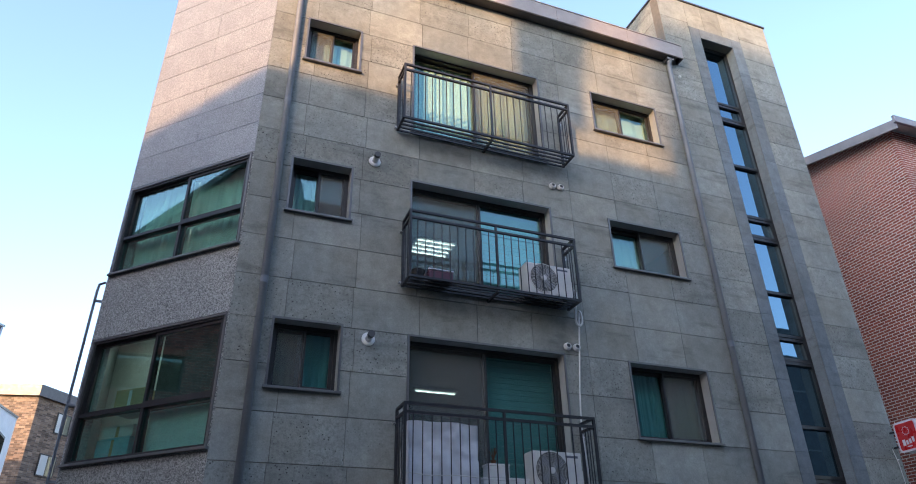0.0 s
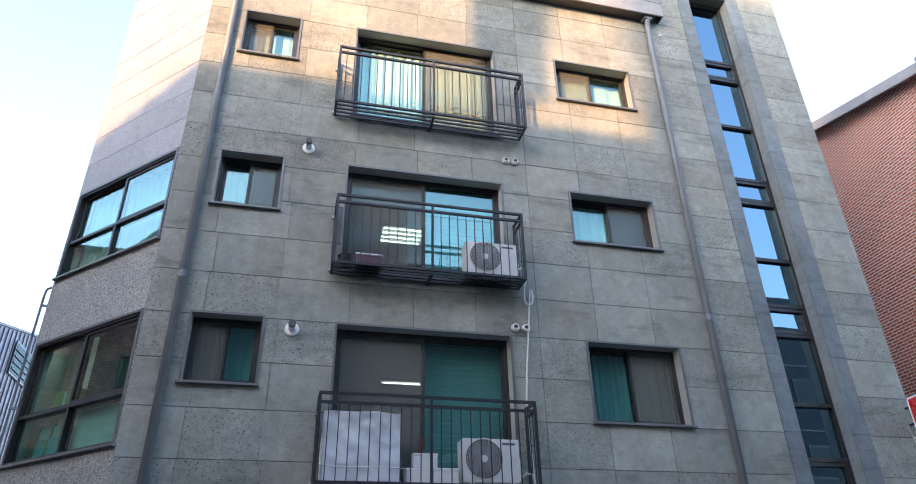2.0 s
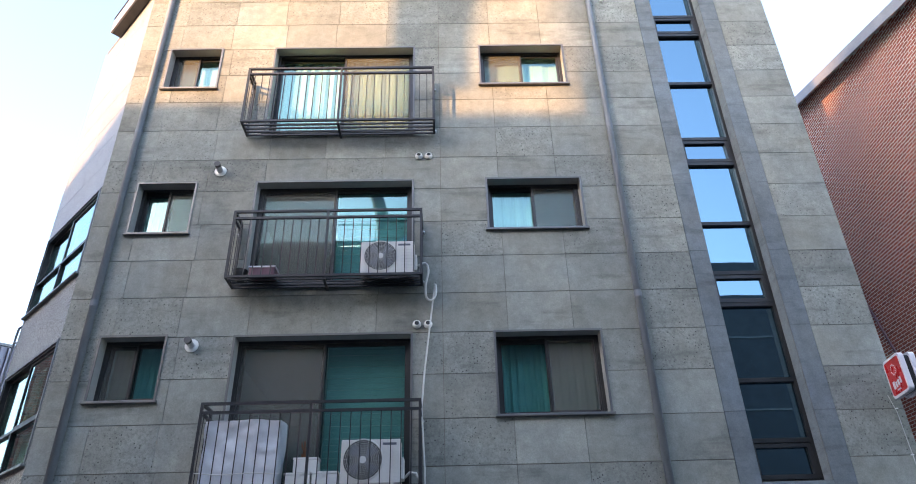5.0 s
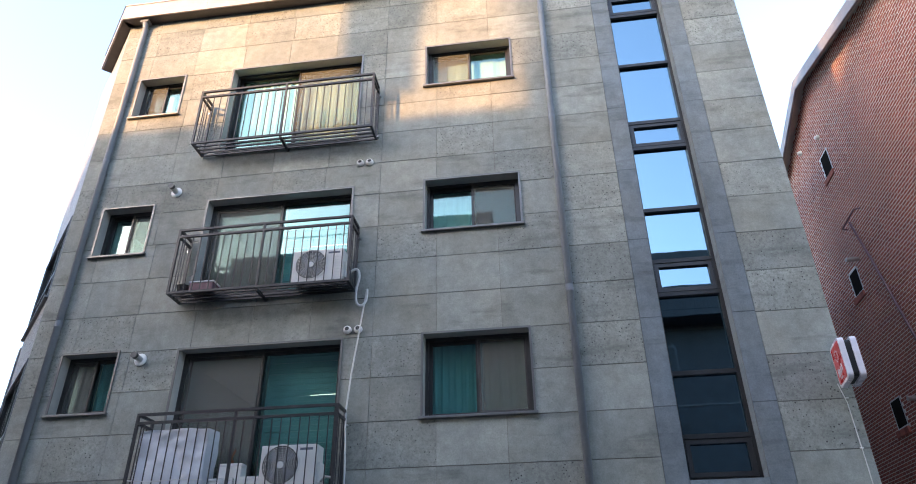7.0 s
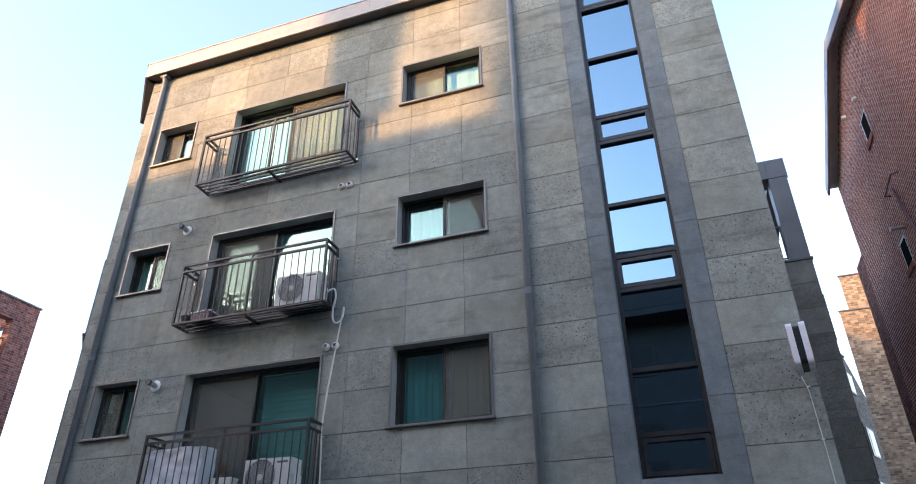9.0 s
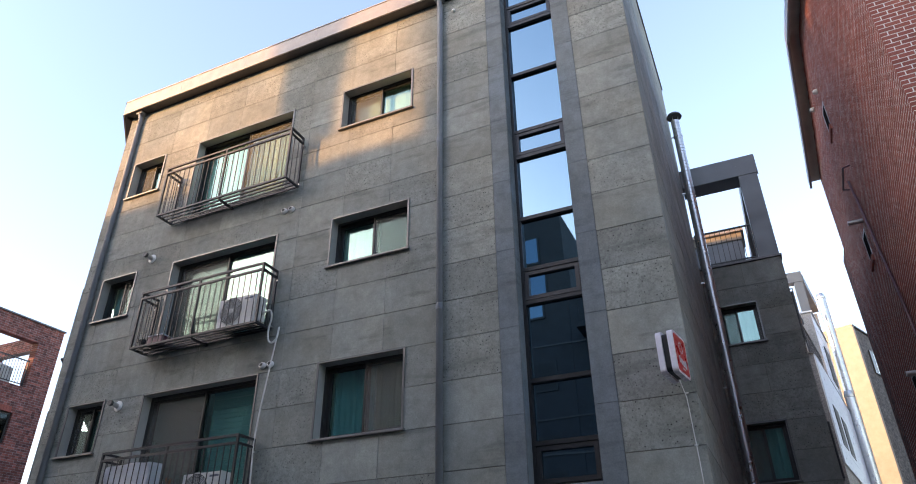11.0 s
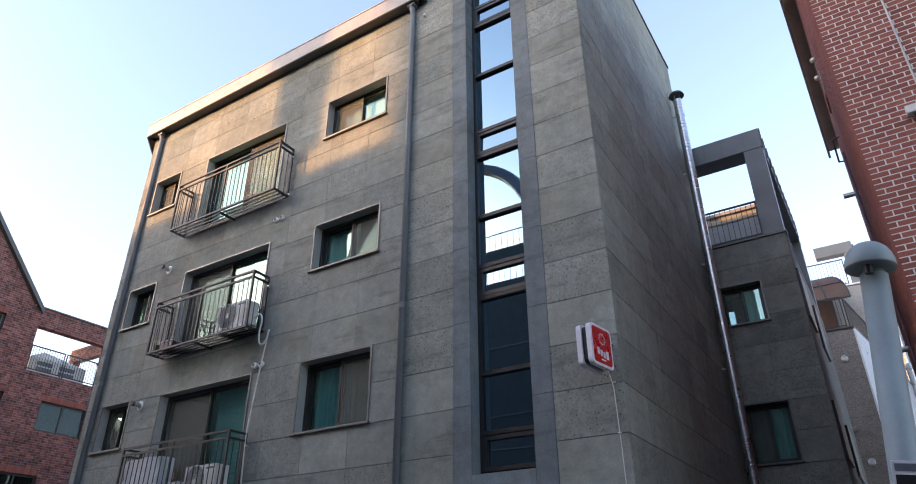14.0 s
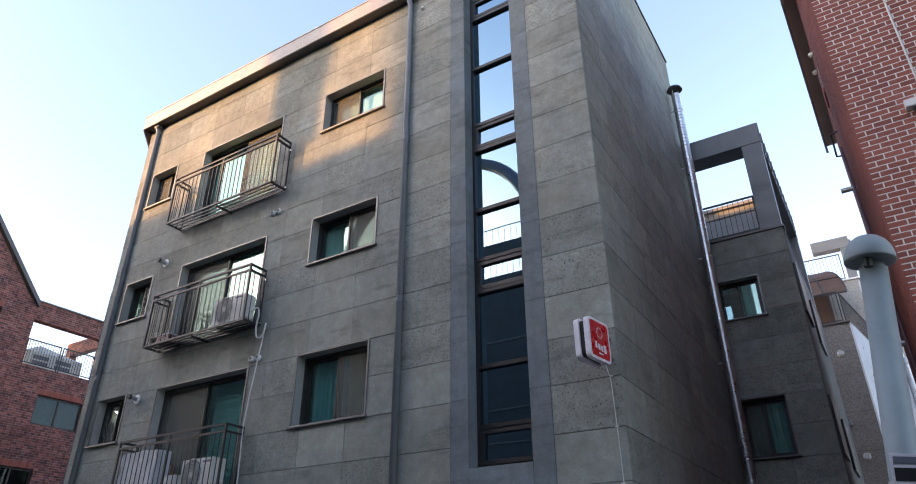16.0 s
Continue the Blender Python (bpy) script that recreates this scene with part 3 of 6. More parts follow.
def bay_window(name, u0, u1, z0, z1, rail):
    """Four panes: two sliding above, two fixed below."""
    at = m_cant @ Vector((u0, 0, z0))
    w, h = u1 - u0, z1 - z0
    root = thing(name, tuple(at), -45, "wide four-pane window in a black frame", "window", "windows of the grey building", "structure")
    trim_and_sill(root, w, h, depth=0.035)
    part("window_frame", ring(bmesh.new(), 0.004, w - 0.004, 0.002, h - 0.004, 0.002, 0.15, 0.036), M_PVC, root, local=True)
    bm = B(0.040, 0.008, rail - 0.022, w - 0.040, 0.14, rail + 0.022)
    part("transom", bm, M_PVC, root, local=True)
    c = w * 0.50
    part("mullion", B(c - 0.023, 0.012, 0.038, c + 0.023, 0.13, rail - 0.023), M_PVC, root, local=True)
    for a, b in ((0.041, c - 0.024), (c + 0.024, w - 0.041)):
        p = part("pane", B(a, 0.05, 0.039, b, 0.057, rail - 0.023), M_GLASS_CH, root, local=True)
        p.visible_shadow = False
    sash(root, 0.041, c + 0.03, rail + 0.024, h - 0.041, 0.07, M_GLASS_CH, 0.038)
    sash(root, c - 0.03, w - 0.041, rail + 0.024, h - 0.041, 0.025, M_GLASS_CH, 0.042)
    return root


bay_window("window_10", *CH_W[0], 0.63)
bay_window("window_11", *CH_W[1], 0.60)

# the tall stair window: panes between transoms, with vent sashes
stair = thing("window_12", (SLIT[0], F, SLIT[2]), 0, "tall mirrored stair window with dark transoms", "window", "windows of the grey building", "structure")
GD = 0.22
sw, sz = SLIT[1] - SLIT[0], SLIT[2]
part("window_frame", ring(bmesh.new(), 0.0, sw, 0.0, SLIT[3] - sz, GD, GD + 0.14, 0.05), M_PVC, stair, local=True)
levels = [3.06, 3.62, 4.46, 5.62, 6.15, 7.03, 8.20, 8.72, 9.98, 11.19, 11.68, 13.38]
vents = (3.06, 5.62, 8.20, 11.19)
for a, b in zip(levels, levels[1:]):
    lo = (a - sz) + (0.05 if a == levels[0] else 0.03)
    hi = (b - sz) - (0.05 if b == levels[-1] else 0.03)
    if b != levels[-1]:
        part("transom", B(0.05, GD - 0.01, b - sz - 0.03, sw - 0.05, GD + 0.12, b - sz + 0.03), M_PVC, stair, local=True)
    if a in vents:
        # the vents stand tilted a little, with the head leaning in
        tilt = Matrix.Translation((0, GD, lo)) @ Matrix.Rotation(radians(-2.2), 4, "X") @ Matrix.Translation((0, -GD, -lo))
        bm = ring(bmesh.new(), 0.055, sw - 0.055, lo + 0.004, hi - 0.004, GD - 0.015, GD + 0.06, 0.06)
        bm.transform(tilt)
        s = part("vent_sash", bm, M_PVC, stair, local=True)
        p = part("pane", box(bmesh.new(), 0.11, GD + 0.03, lo + 0.058, sw - 0.11, GD + 0.036, hi - 0.058, m=tilt), M_GLASS_ST, s, local=True)
    else:
        p = part("pane", B(0.052, GD + 0.05, lo, sw - 0.052, GD + 0.056, hi), M_GLASS_ST, stair, local=True)
    p.visible_shadow = False

# honed stone bands that frame the stair window, with their returns into the reveal
band = thing("stair_window_surround", (BAND[0], F, BAND[2]), 0, "smooth blue-grey stone bands round the stair window", "stone surround", kind="structure")
bz = [2.75, 3.97, 5.2, 6.43, 7.67, 8.9, 10.13, 11.36, 12.6, 13.66]
for a, b in zip(bz, bz[1:]):
    for u0, u1 in ((BAND[0], SLIT[0]), (SLIT[1], BAND[1])):
        part("band_stone", B(u0 + 0.003, F - 0.004, a + 0.003, u1 - 0.003, F + 0.02, b - 0.003), M_BAND, band)
part("band_stone", B(SLIT[0] + 0.003, F - 0.004, SLIT[3], SLIT[1] - 0.003, F + 0.02, BAND[3] - 0.003), M_BAND, band)
part("band_stone", B(SLIT[0] + 0.003, F - 0.004, BAND[2], SLIT[1] - 0.003, F + 0.02, SLIT[2] - 0.004), M_BAND, band)
part("reveal_stone", B(SLIT[0] - 0.01, F + 0.021, SLIT[2], SLIT[0] + 0.003, F + GD, SLIT[3]), M_BAND, band)
part("reveal_stone", B(SLIT[1] - 0.003, F + 0.021, SLIT[2], SLIT[1] + 0.01, F + GD, SLIT[3]), M_BAND, band)

# ---------------------------------------------------------------- what shows behind the panes


def curtain(name, u0, u1, v0, v1, d, material, label, waves, amp=0.025, m=m_front, seed=1):
    bm = wavy(u0, u1, v0, v1, d, amp, waves, seed)
    bm.transform(m)
    at = m @ Vector(((u0 + u1) / 2, d, v0))
    return solid(name, bm, material, label, "curtain", "curtains", at=tuple(at))


def blind(name, u0, u1, v0, v1, d, material, label, top, m=m_front, step=0.09):
    root = thing(name, tuple(m @ Vector((u0, d, v0))), 0, label, "blind", "blinds")
    n = int((v1 - v0) / step)
    hb = B(u0, d - 0.03, v0 + n * step, u1, d + 0.04, top)
    hb.transform(m)
    part("head_box", hb, material, root)
    for i in range(n):
        z = v0 + i * step
        bm = B(u0, d - 0.004 * (i % 2), z, u1, d + 0.003 - 0.004 * (i % 2), z + step - 0.004)
        bm.transform(m)
        part("slat", bm, material, root)
    return root


curtain("curtain", 3.0, 4.18, 8.6, 11.02, 0.36, M_CURTAIN, "long pale curtain behind a balcony window", 7, 0.03, seed=3)
curtain("curtain", 4.2, 5.4, 8.6, 11.02, 0.38, M_CURTAIN, "long pale curtain behind a balcony window", 5, 0.02, seed=4)
curtain("curtain", 6.66, 8.06, 9.85, 11.02, 0.37, M_CURTAIN, "pale curtain behind a sliding window", 3, 0.012, seed=5)
curtain("curtain", 6.66, 7.38, 6.9, 8.22, 0.37, M_CURTAIN, "pale curtain behind a sliding window", 3, 0.012, seed=6)
curtain("curtain", 6.66, 7.40, 3.98, 5.35, 0.37, M_CURTAIN_T, "teal curtain behind a sliding window", 6, 0.02, seed=7)
curtain("curtain", 7.42, 8.08, 3.98, 5.35, 0.38, M_CURTAIN_B, "dull beige curtain behind a sliding window", 4, 0.015, seed=8)
curtain("curtain", 1.1, 1.95, 9.82, 11.02, 0.37, M_CURTAIN, "pale curtain behind a small window", 3, 0.012, seed=9)
curtain("curtain", 1.1, 1.5, 6.9, 8.22, 0.37, M_CURTAIN, "pale curtain behind a small window", 3, 0.012, seed=10)
curtain("curtain", 1.5, 1.95, 4.3, 5.35, 0.37, M_CURTAIN_T, "teal curtain behind a small window", 3, 0.012, seed=11)
curtain("curtain", 1.12, 1.46, 4.3, 5.35, 0.44, M_CURTAIN_B, "beige curtain behind a small window", 3, 0.015, seed=12)
blind("roller_blind", 4.2, 5.38, 6.0, 7.35, 0.39, M_CURTAIN_T, "striped teal blind drawn halfway down", 8.22, step=0.075)
blind("roller_blind", 4.2, 5.38, 3.05, 5.12, 0.39, M_BLIND_G, "dark green striped blind drawn down", 5.35, step=0.085)
curtain("curtain", 0.12, 1.2, 6.28, 8.0, 0.23, M_CURTAIN, "pale green-lit curtain in the bay window", 6, 0.02, m_cant, 13)
curtain("curtain", 1.24, 2.34, 6.28, 8.0, 0.24, M_CURTAIN, "pale green-lit curtain in the bay window", 5, 0.02, m_cant, 17)
board = thing("white_board", tuple(m_cant @ Vector((1.82, 0.19, 3.501))), -45, "pale panel standing behind the bay window", "panel")
part("panel", box(bmesh.new(), 1.22, 0.185, 3.501, 2.33, 0.20, 4.08, bevel=0.004, m=m_cant), M_CARDW, board)
part("edge_strip", box(bmesh.new(), 1.21, 0.18, 4.081, 2.34, 0.205, 4.10, m=m_cant), M_WHITE, board)
# added dark sheet: stands in for the unlit room behind the upper right pane
dark_sheet = thing("roller_blind", tuple(m_cant @ Vector((1.8, 0.27, 4.15))), -45, "dark sheet standing in for the unlit bay room", "blind", "blinds")
part("cloth", box(bmesh.new(), 1.13, 0.265, 4.15, 2.35, 0.269, 5.40, m=m_cant), M_DGREY, dark_sheet)
part("lower_edge", box(bmesh.new(), 1.13, 0.26, 4.12, 2.35, 0.275, 4.149, m=m_cant), M_BLACK, dark_sheet)
bay_floor = solid("bay_floor", box(bmesh.new(), 0.1, 0.175, 3.2, 2.35, 0.91, 3.50, m=m_cant), M_ROOM, "window bench of the bay room", "floor", kind="structure")
solid("bay_back", box(bmesh.new(), -0.58, 0.92, 2.9, 2.7, 1.0, 8.1, m=m_cant), M_ROOM, "plastered wall behind the bay windows", "wall", kind="structure")
for zc in (5.45, 8.0):
    solid("bay_ceiling", box(bmesh.new(), 0.05, WALL + 0.02, zc, 2.35, 0.91, zc + 0.1, m=m_cant), M_ROOM, "plain ceiling of the bay room", "ceiling", kind="structure")


def carton(u, d, z, w, dp, h, material, label, turn):
    at = m_cant @ Vector((u, d, z))
    root = thing("carton", tuple(at), -45 + turn, label, "box", "cartons in the bay")
    part("body", B(-w / 2, 0, 0, w / 2, dp, h, bevel=0.006), material, root, local=True)
    part("flap", B(-w / 2 + 0.004, -0.006, h - 0.012, w / 2 - 0.004, dp * 0.48, h + 0.006), material, root, local=True)
    part("tape", B(-0.025, -0.003, 0.01, 0.025, -0.0005, h - 0.015), M_CARD if material is not M_CARD else M_CARDW, root, "strip of packing tape", local=True)
    return root


shelf = solid("wall_shelf", box(bmesh.new(), 0.35, 0.2, 4.20, 1.25, 0.62, 4.225, m=m_cant), M_CARDW, "white shelf behind the bay window", "shelf", at=tuple(m_cant @ Vector((0.8, 0.45, 4.2))))
carton(0.75, 0.21, 4.226, 0.5, 0.25, 0.24, M_CARD, "yellow and white carton on a shelf", 4)
carton(0.62, 0.20, 3.501, 0.62, 0.25, 0.32, M_CARDB, "pale blue carton in the bay window", -3)
carton(0.66, 0.21, 3.827, 0.5, 0.22, 0.16, M_CARDW, "white carton on a blue carton", 5)
# added fill lights, hidden behind the lintels, to brighten the bay rooms
for zl in (5.40, 7.95):
    at = m_cant @ Vector((0.62, 0.36, zl))
    lamp_root = thing("ceiling_lamp", tuple(at), -45, "lit fluorescent ceiling lamp in a room", "lamp", "ceiling lamps")
    part("tray", B(-0.47, -0.07, 0.012, 0.47, 0.07, 0.049, bevel=0.01), M_WHITE, lamp_root, local=True)
    part("fill_panel", B(-0.45, -0.055, 0.0, 0.45, 0.055, 0.011), M_BAY_FILL, lamp_root, "glowing fill panel hidden above the bay window", local=True)
for xl, yl, zl, n in ((4.22, F + 2.4, 8.165, 4), (4.35, F + 2.85, 5.295, 1)):
    lamp_root = thing("ceiling_lamp", (xl, yl, zl), 0, "lit fluorescent ceiling lamp in a room", "lamp", "ceiling lamps")
    part("tray", B(xl - 0.42, yl - 0.06, zl, xl + 0.42, yl + 0.06 + 0.17 * (n - 1), zl + 0.05, bevel=0.01), M_WHITE, lamp_root)
    for k in range(n):
        part("light_tube", tube(bmesh.new(), [(xl - 0.38, yl + 0.17 * k, zl - 0.02), (xl + 0.38, yl + 0.17 * k, zl - 0.02)], 0.010, 8), M_TUBE, lamp_root, "lit white tube")

# ---------------------------------------------------------------- balconies


def balcony(x0, x1, z0, z1, depth=0.42):
    root = thing("balcony_rail", (x0, F, z0), 0, "charcoal steel balcony cage on the stone wall", "balcony", "balconies")
    y0, s = F - depth, 0.035
    yw = F - 0.03
    for z, nm in ((z1 - s, "top_rail"), (z1 - 0.15, "second_rail"), (z0, "bottom_rail")):
        part(nm, B(x0, y0, z, x1, y0 + s, z + s), M_RAIL, root)
        for xx in (x0, x1 - s):
            part("side_rail", B(xx, y0 + s, z, xx + s, yw, z + s), M_RAIL, root)
    xm = (x0 + x1) / 2
    for xx in (x0, x1 - s):
        part("post", B(xx, y0 - 0.001, z0 + s, xx + s, y0 + s - 0.001, z1 - s), M_RAIL, root)
        part("wall_post", B(xx, yw - s, z0 + s, xx + s, yw, z1 - s), M_RAIL, root)
        for z in (z0 + 0.06, z1 - 0.2):
            xo = xx - 0.03 if xx == x0 else xx + s - 0.005
            part("wall_bolt", tube(bmesh.new(), [(xo + 0.015, yw - 0.03, z), (xo + 0.015, F - 0.001, z)], 0.016, 8), M_STEEL, root, "bright steel wall bolt")
    part("middle_post", B(xm - 0.016, y0 - 0.001, z0 + s, xm + 0.016, y0 + s - 0.002, z1 - s), M_RAIL, root)
    n = int(round((x1 - x0) / 0.125))
    for i in range(1, n):
        x = x0 + (x1 - x0) * i / n
        if abs(x - xm) > 0.03:
            part("baluster", B(x - 0.006, y0 + 0.011, z0 + s, x + 0.006, y0 + 0.023, z1 - 0.15), M_RAIL, root)
    for xx in (x0 + s / 2, x1 - s / 2):
        for k in (1, 2):
            y = y0 + (yw - y0) * k / 3
            part("baluster", B(xx - 0.006, y - 0.006, z0 + s, xx + 0.006, y + 0.006, z1 - 0.15), M_RAIL, root)
    for k in range(1, 5):
        y = y0 + s + (yw - y0 - s) * k / 4
        part("floor_bar", B(x0 + s, y - 0.026, z0 + 0.002, x1 - s, y, z0 + 0.028), M_RAIL, root)
    part("floor_bearer", B(xm - 0.018, y0 + 0.02, z0 - 0.04, xm + 0.018, F - 0.001, z0 - 0.002), M_RAIL, root)
    return root


BAL = [(2.76, 5.57, 3.03, 4.12), (2.79, 5.58, 5.90, 7.01), (2.65, 5.78, 8.70, 9.86)]
for q in BAL:
    balcony(*q)


def ac_unit(x, z, w=0.77, h=0.54, d=0.28):
    y = F - 0.37
    root = thing("air_conditioner", (x, y, z), 0, "white outdoor air conditioner with a round fan grille", "air conditioner", "outdoor units")
    fx, fz, fr = x + w * 0.37, z + 0.03 + h * 0.5, h * 0.43
    part("body", B(x, y, z + 0.03, x + w, y + d, z + h, bevel=0.012), M_ACBODY, root)
    turn = pose(fx, y, fz, 90)
    part("fan_recess", lathe(bmesh.new(), [(fr, 0.001), (fr, 0.004), (0.02, 0.004)], 32, turn), M_DGREY, root, "dark round fan opening")
    g = bmesh.new()
    for i in range(9):
        r = fr * (0.2 + 0.8 * (i + 1) / 9)
        tube(g, [(fx + r * math.cos(a), y - 0.012, fz + r * math.sin(a)) for a in [2 * math.pi * k / 28 for k in range(29)]], 0.0025, 4, False)
    for k in range(24):
        a = 2 * math.pi * k / 24
        tube(g, [(fx + 0.05 * math.cos(a), y - 0.012, fz + 0.05 * math.sin(a)), (fx + fr * math.cos(a + 0.5), y - 0.010, fz + fr * math.sin(a + 0.5))], 0.0022, 4, False)
    part("fan_grille", g, M_HOSE, root, "pale wire fan grille")
    part("grille_ring", tube(bmesh.new(), [(fx + (fr + 0.008) * math.cos(a), y - 0.006, fz + (fr + 0.008) * math.sin(a)) for a in [2 * math.pi * k / 32 for k in range(33)]], 0.009, 6, False), M_ACBODY, root)
    part("hub", lathe(bmesh.new(), [(0.045, 0.006), (0.045, 0.018), (0.02, 0.022), (0, 0.022)], 20, turn), M_ACBODY, root)
    for k in range(4):
        a = k * math.pi / 2 + 0.4
        bl = bmesh.new()
        vs = [bl.verts.new((fx + r * math.cos(b), y - dy, fz + r * math.sin(b))) for r, b, dy in ((0.04, a, 0.005), (fr * 0.9, a + 0.1, 0.009), (fr * 0.9, a + 0.75, 0.0055), (0.04, a + 0.6, 0.005))]
        bl.faces.new(vs)
        e = bmesh.ops.extrude_face_region(bl, geom=list(bl.faces))
        for v in e["geom"]:
            if isinstance(v, bmesh.types.BMVert):
                v.co.y -= 0.002
        part("fan_blade", bl, M_INK, root)
    for k in range(7):
        zz = z + 0.1 + k * 0.05
        part("side_louvre", B(x + w * 0.76, y - 0.004, zz, x + w - 0.03, y - 0.0005, zz + 0.026), M_ACBODY, root)
    part("name_bar", B(x + w * 0.70, y - 0.003, z + h - 0.075, x + w * 0.93, y - 0.0005, z + h - 0.045), M_INK, root, "grey maker's mark as a plain bar")
    for xx in (x + 0.08, x + w - 0.14):
        part("foot", B(xx, y - 0.01, z, xx + 0.06, y + d + 0.01, z + 0.032), M_ACBODY, root)
    part("service_cover", B(x + w + 0.0005, y + 0.05, z + 0.08, x + w + 0.04, y + d - 0.04, z + 0.34, bevel=0.01), M_ACBODY, root)
    return root


ac_unit(4.69, 5.93)
ac_unit(4.57, 3.06, 0.74, 0.56)

# things on the lowest balcony
rnd = random.Random(5)
bm = bmesh.new()
box(bm, 2.84, F - 0.36, 3.06, 3.80, F - 0.06, 3.90)
bmesh.ops.subdivide_edges(bm, edges=list(bm.edges), cuts=24, use_grid_fill=True)
for v in bm.verts:
    k = noise.noise(v.co * 5.0) * 0.035 + (0.5 - abs(noise.noise(v.co * 9.0 + Vector((7, 1, 2))))) * 0.03 + abs(noise.noise(v.co * 21.0)) * 0.012
    v.co.y += k
    v.co.x += noise.noise(v.co * 4 + Vector((3, 3, 3))) * 0.02
    if v.co.z > 3.88:
        v.co.z += noise.noise(v.co * 4) * 0.03
tarp = thing("tarp_cover", (3.3, F - 0.2, 3.06), 0, "crumpled silver sheet over a box on a balcony", "cover")
part("sheet", bm, M_TARP, tarp, smooth=True)
part("tie_cord", tube(bmesh.new(), [(2.80, F - 0.40, 3.25), (3.1, F - 0.41, 3.22), (3.5, F - 0.405, 3.24), (3.84, F - 0.40, 3.22)], 0.006, 6), M_HOSE, tarp, "pale tie cord")
for i, (a, b, c, e, yy) in enumerate(((3.87, 4.20, 3.06, 3.25, 0.30), (4.21, 4.54, 3.06, 3.26, 0.30), (3.96, 4.28, 3.262, 3.44, 0.26))):
    root = thing("storage_box", ((a + b) / 2, F - yy, c), 0, "white plastic storage box on a balcony", "storage box", "storage boxes")
    part("tub", B(a + 0.006, F - yy, c, b - 0.006, F - 0.08, e - 0.03, bevel=0.01), M_WHITE, root)
    part("lid", B(a, F - yy - 0.006, e - 0.029, b, F - 0.074, e, bevel=0.006), M_WHITE, root)
    part("clip", B((a + b) / 2 - 0.03, F - yy - 0.014, e - 0.055, (a + b) / 2 + 0.03, F - yy - 0.007, e - 0.012), M_WHITE, root)
twig = thing("dried_plant", (4.08, F - 0.18, 3.445), 0, "small dried brown plant on a white box", "plant")
part("pot", lathe(bmesh.new(), [(0.03, 0), (0.042, 0.05), (0.036, 0.05), (0, 0.045)], 14, pose(4.08, F - 0.18, 3.445)), M_TWIG, twig)
for k in range(7):
    a = rnd.uniform(0, 6.3)
    part("stem", tube(bmesh.new(), [(4.08, F - 0.18, 3.48), (4.08 + 0.02 * math.cos(a), F - 0.18 + 0.02 * math.sin(a), 3.55), (4.08 + 0.05 * math.cos(a), F - 0.18 + 0.05 * math.sin(a), 3.6 + rnd.uniform(0, 0.05))], 0.006, 5), M_TWIG, twig)
# things on the middle balcony
root = thing("planter_box", (3.30, F - 0.3, 5.93), 0, "maroon plastic planter box with a pale rim", "planter")
part("tub", B(3.11, F - 0.37, 5.93, 3.48, F - 0.14, 6.08, bevel=0.012), M_MAROON, root)
part("rim", B(3.10, F - 0.38, 6.081, 3.49, F - 0.13, 6.10, bevel=0.006), M_SIGNWHITE, root, "pale rim")
root = thing("flower_pot", (2.97, F - 0.28, 5.93), 0, "black plastic flower pots stacked on a balcony", "flower pot")
part("pot", lathe(bmesh.new(), [(0.07, 0), (0.09, 0.10), (0.095, 0.10), (0.095, 0.12), (0.08, 0.12), (0, 0.11)], 20, pose(2.97, F - 0.28, 5.93)), M_BLACK, root)
part("saucer", lathe(bmesh.new(), [(0.10, 0.121), (0.105, 0.14), (0.09, 0.14), (0, 0.125)], 20, pose(2.97, F - 0.28, 5.93)), M_BLACK, root)

# ---------------------------------------------------------------- pipes, vents and the hose on the front


def downpipe(x, z1, jog=True):
    root = thing("downpipe", (x, F, 0), 0, "grey plastic rainwater pipe fixed to the wall", "downpipe", "downpipes")
    y = F - 0.058
    path = [(x, y, 0.05), (x, y, z1 - 0.22), (x, y - 0.02, z1 - 0.12), (x, y - 0.06, z1 - 0.02)]
    part("pipe", tube(bmesh.new(), path, 0.052, 18), M_PIPE, root, smooth=True)
    for z in (2.4, 5.65, 8.75):
        part("socket", tube(bmesh.new(), [(x, y, z), (x, y, z + 0.10)], 0.0555, 18), M_PIPE, root)
    for z in (1.5, 4.3, 7.2, 10.1, 11.7):
        part("pipe_clamp", B(x - 0.03, y + 0.045, z, x + 0.03, F - 0.001, z + 0.03), M_PIPE, root)
    part("outlet_head", B(x - 0.085, y - 0.10, z1 - 0.07, x + 0.085, F - 0.01, z1 - 0.002, bevel=0.01), M_PIPE, root)
    return root


downpipe(0.875, FA0)
downpipe(8.71, FA0)


def boiler_flue(x, z):
    root = thing("boiler_flue", (x, F, z), 0, "steel boiler flue with a white wall collar", "flue", "boiler flues")
    part("collar", lathe(bmesh.new(), [(0.095, 0), (0.095, 0.012), (0.075, 0.02), (0.04, 0.022)], 24, pose(x, F - 0.001, z, 90)), M_WHITE, root)
    p = part("pipe", tube(bmesh.new(), [(x, F - 0.02, z), (x, F - 0.15, z + 0.012)], 0.045, 18), M_STEEL, root, smooth=False)
    part("tip", tube(bmesh.new(), [(x, F - 0.151, z + 0.012), (x, F - 0.20, z + 0.016)], 0.049, 18), M_DGREY, root, "dark slotted tip")
    return root


boiler_flue(2.32, 8.02)
boiler_flue(2.35, 5.05)


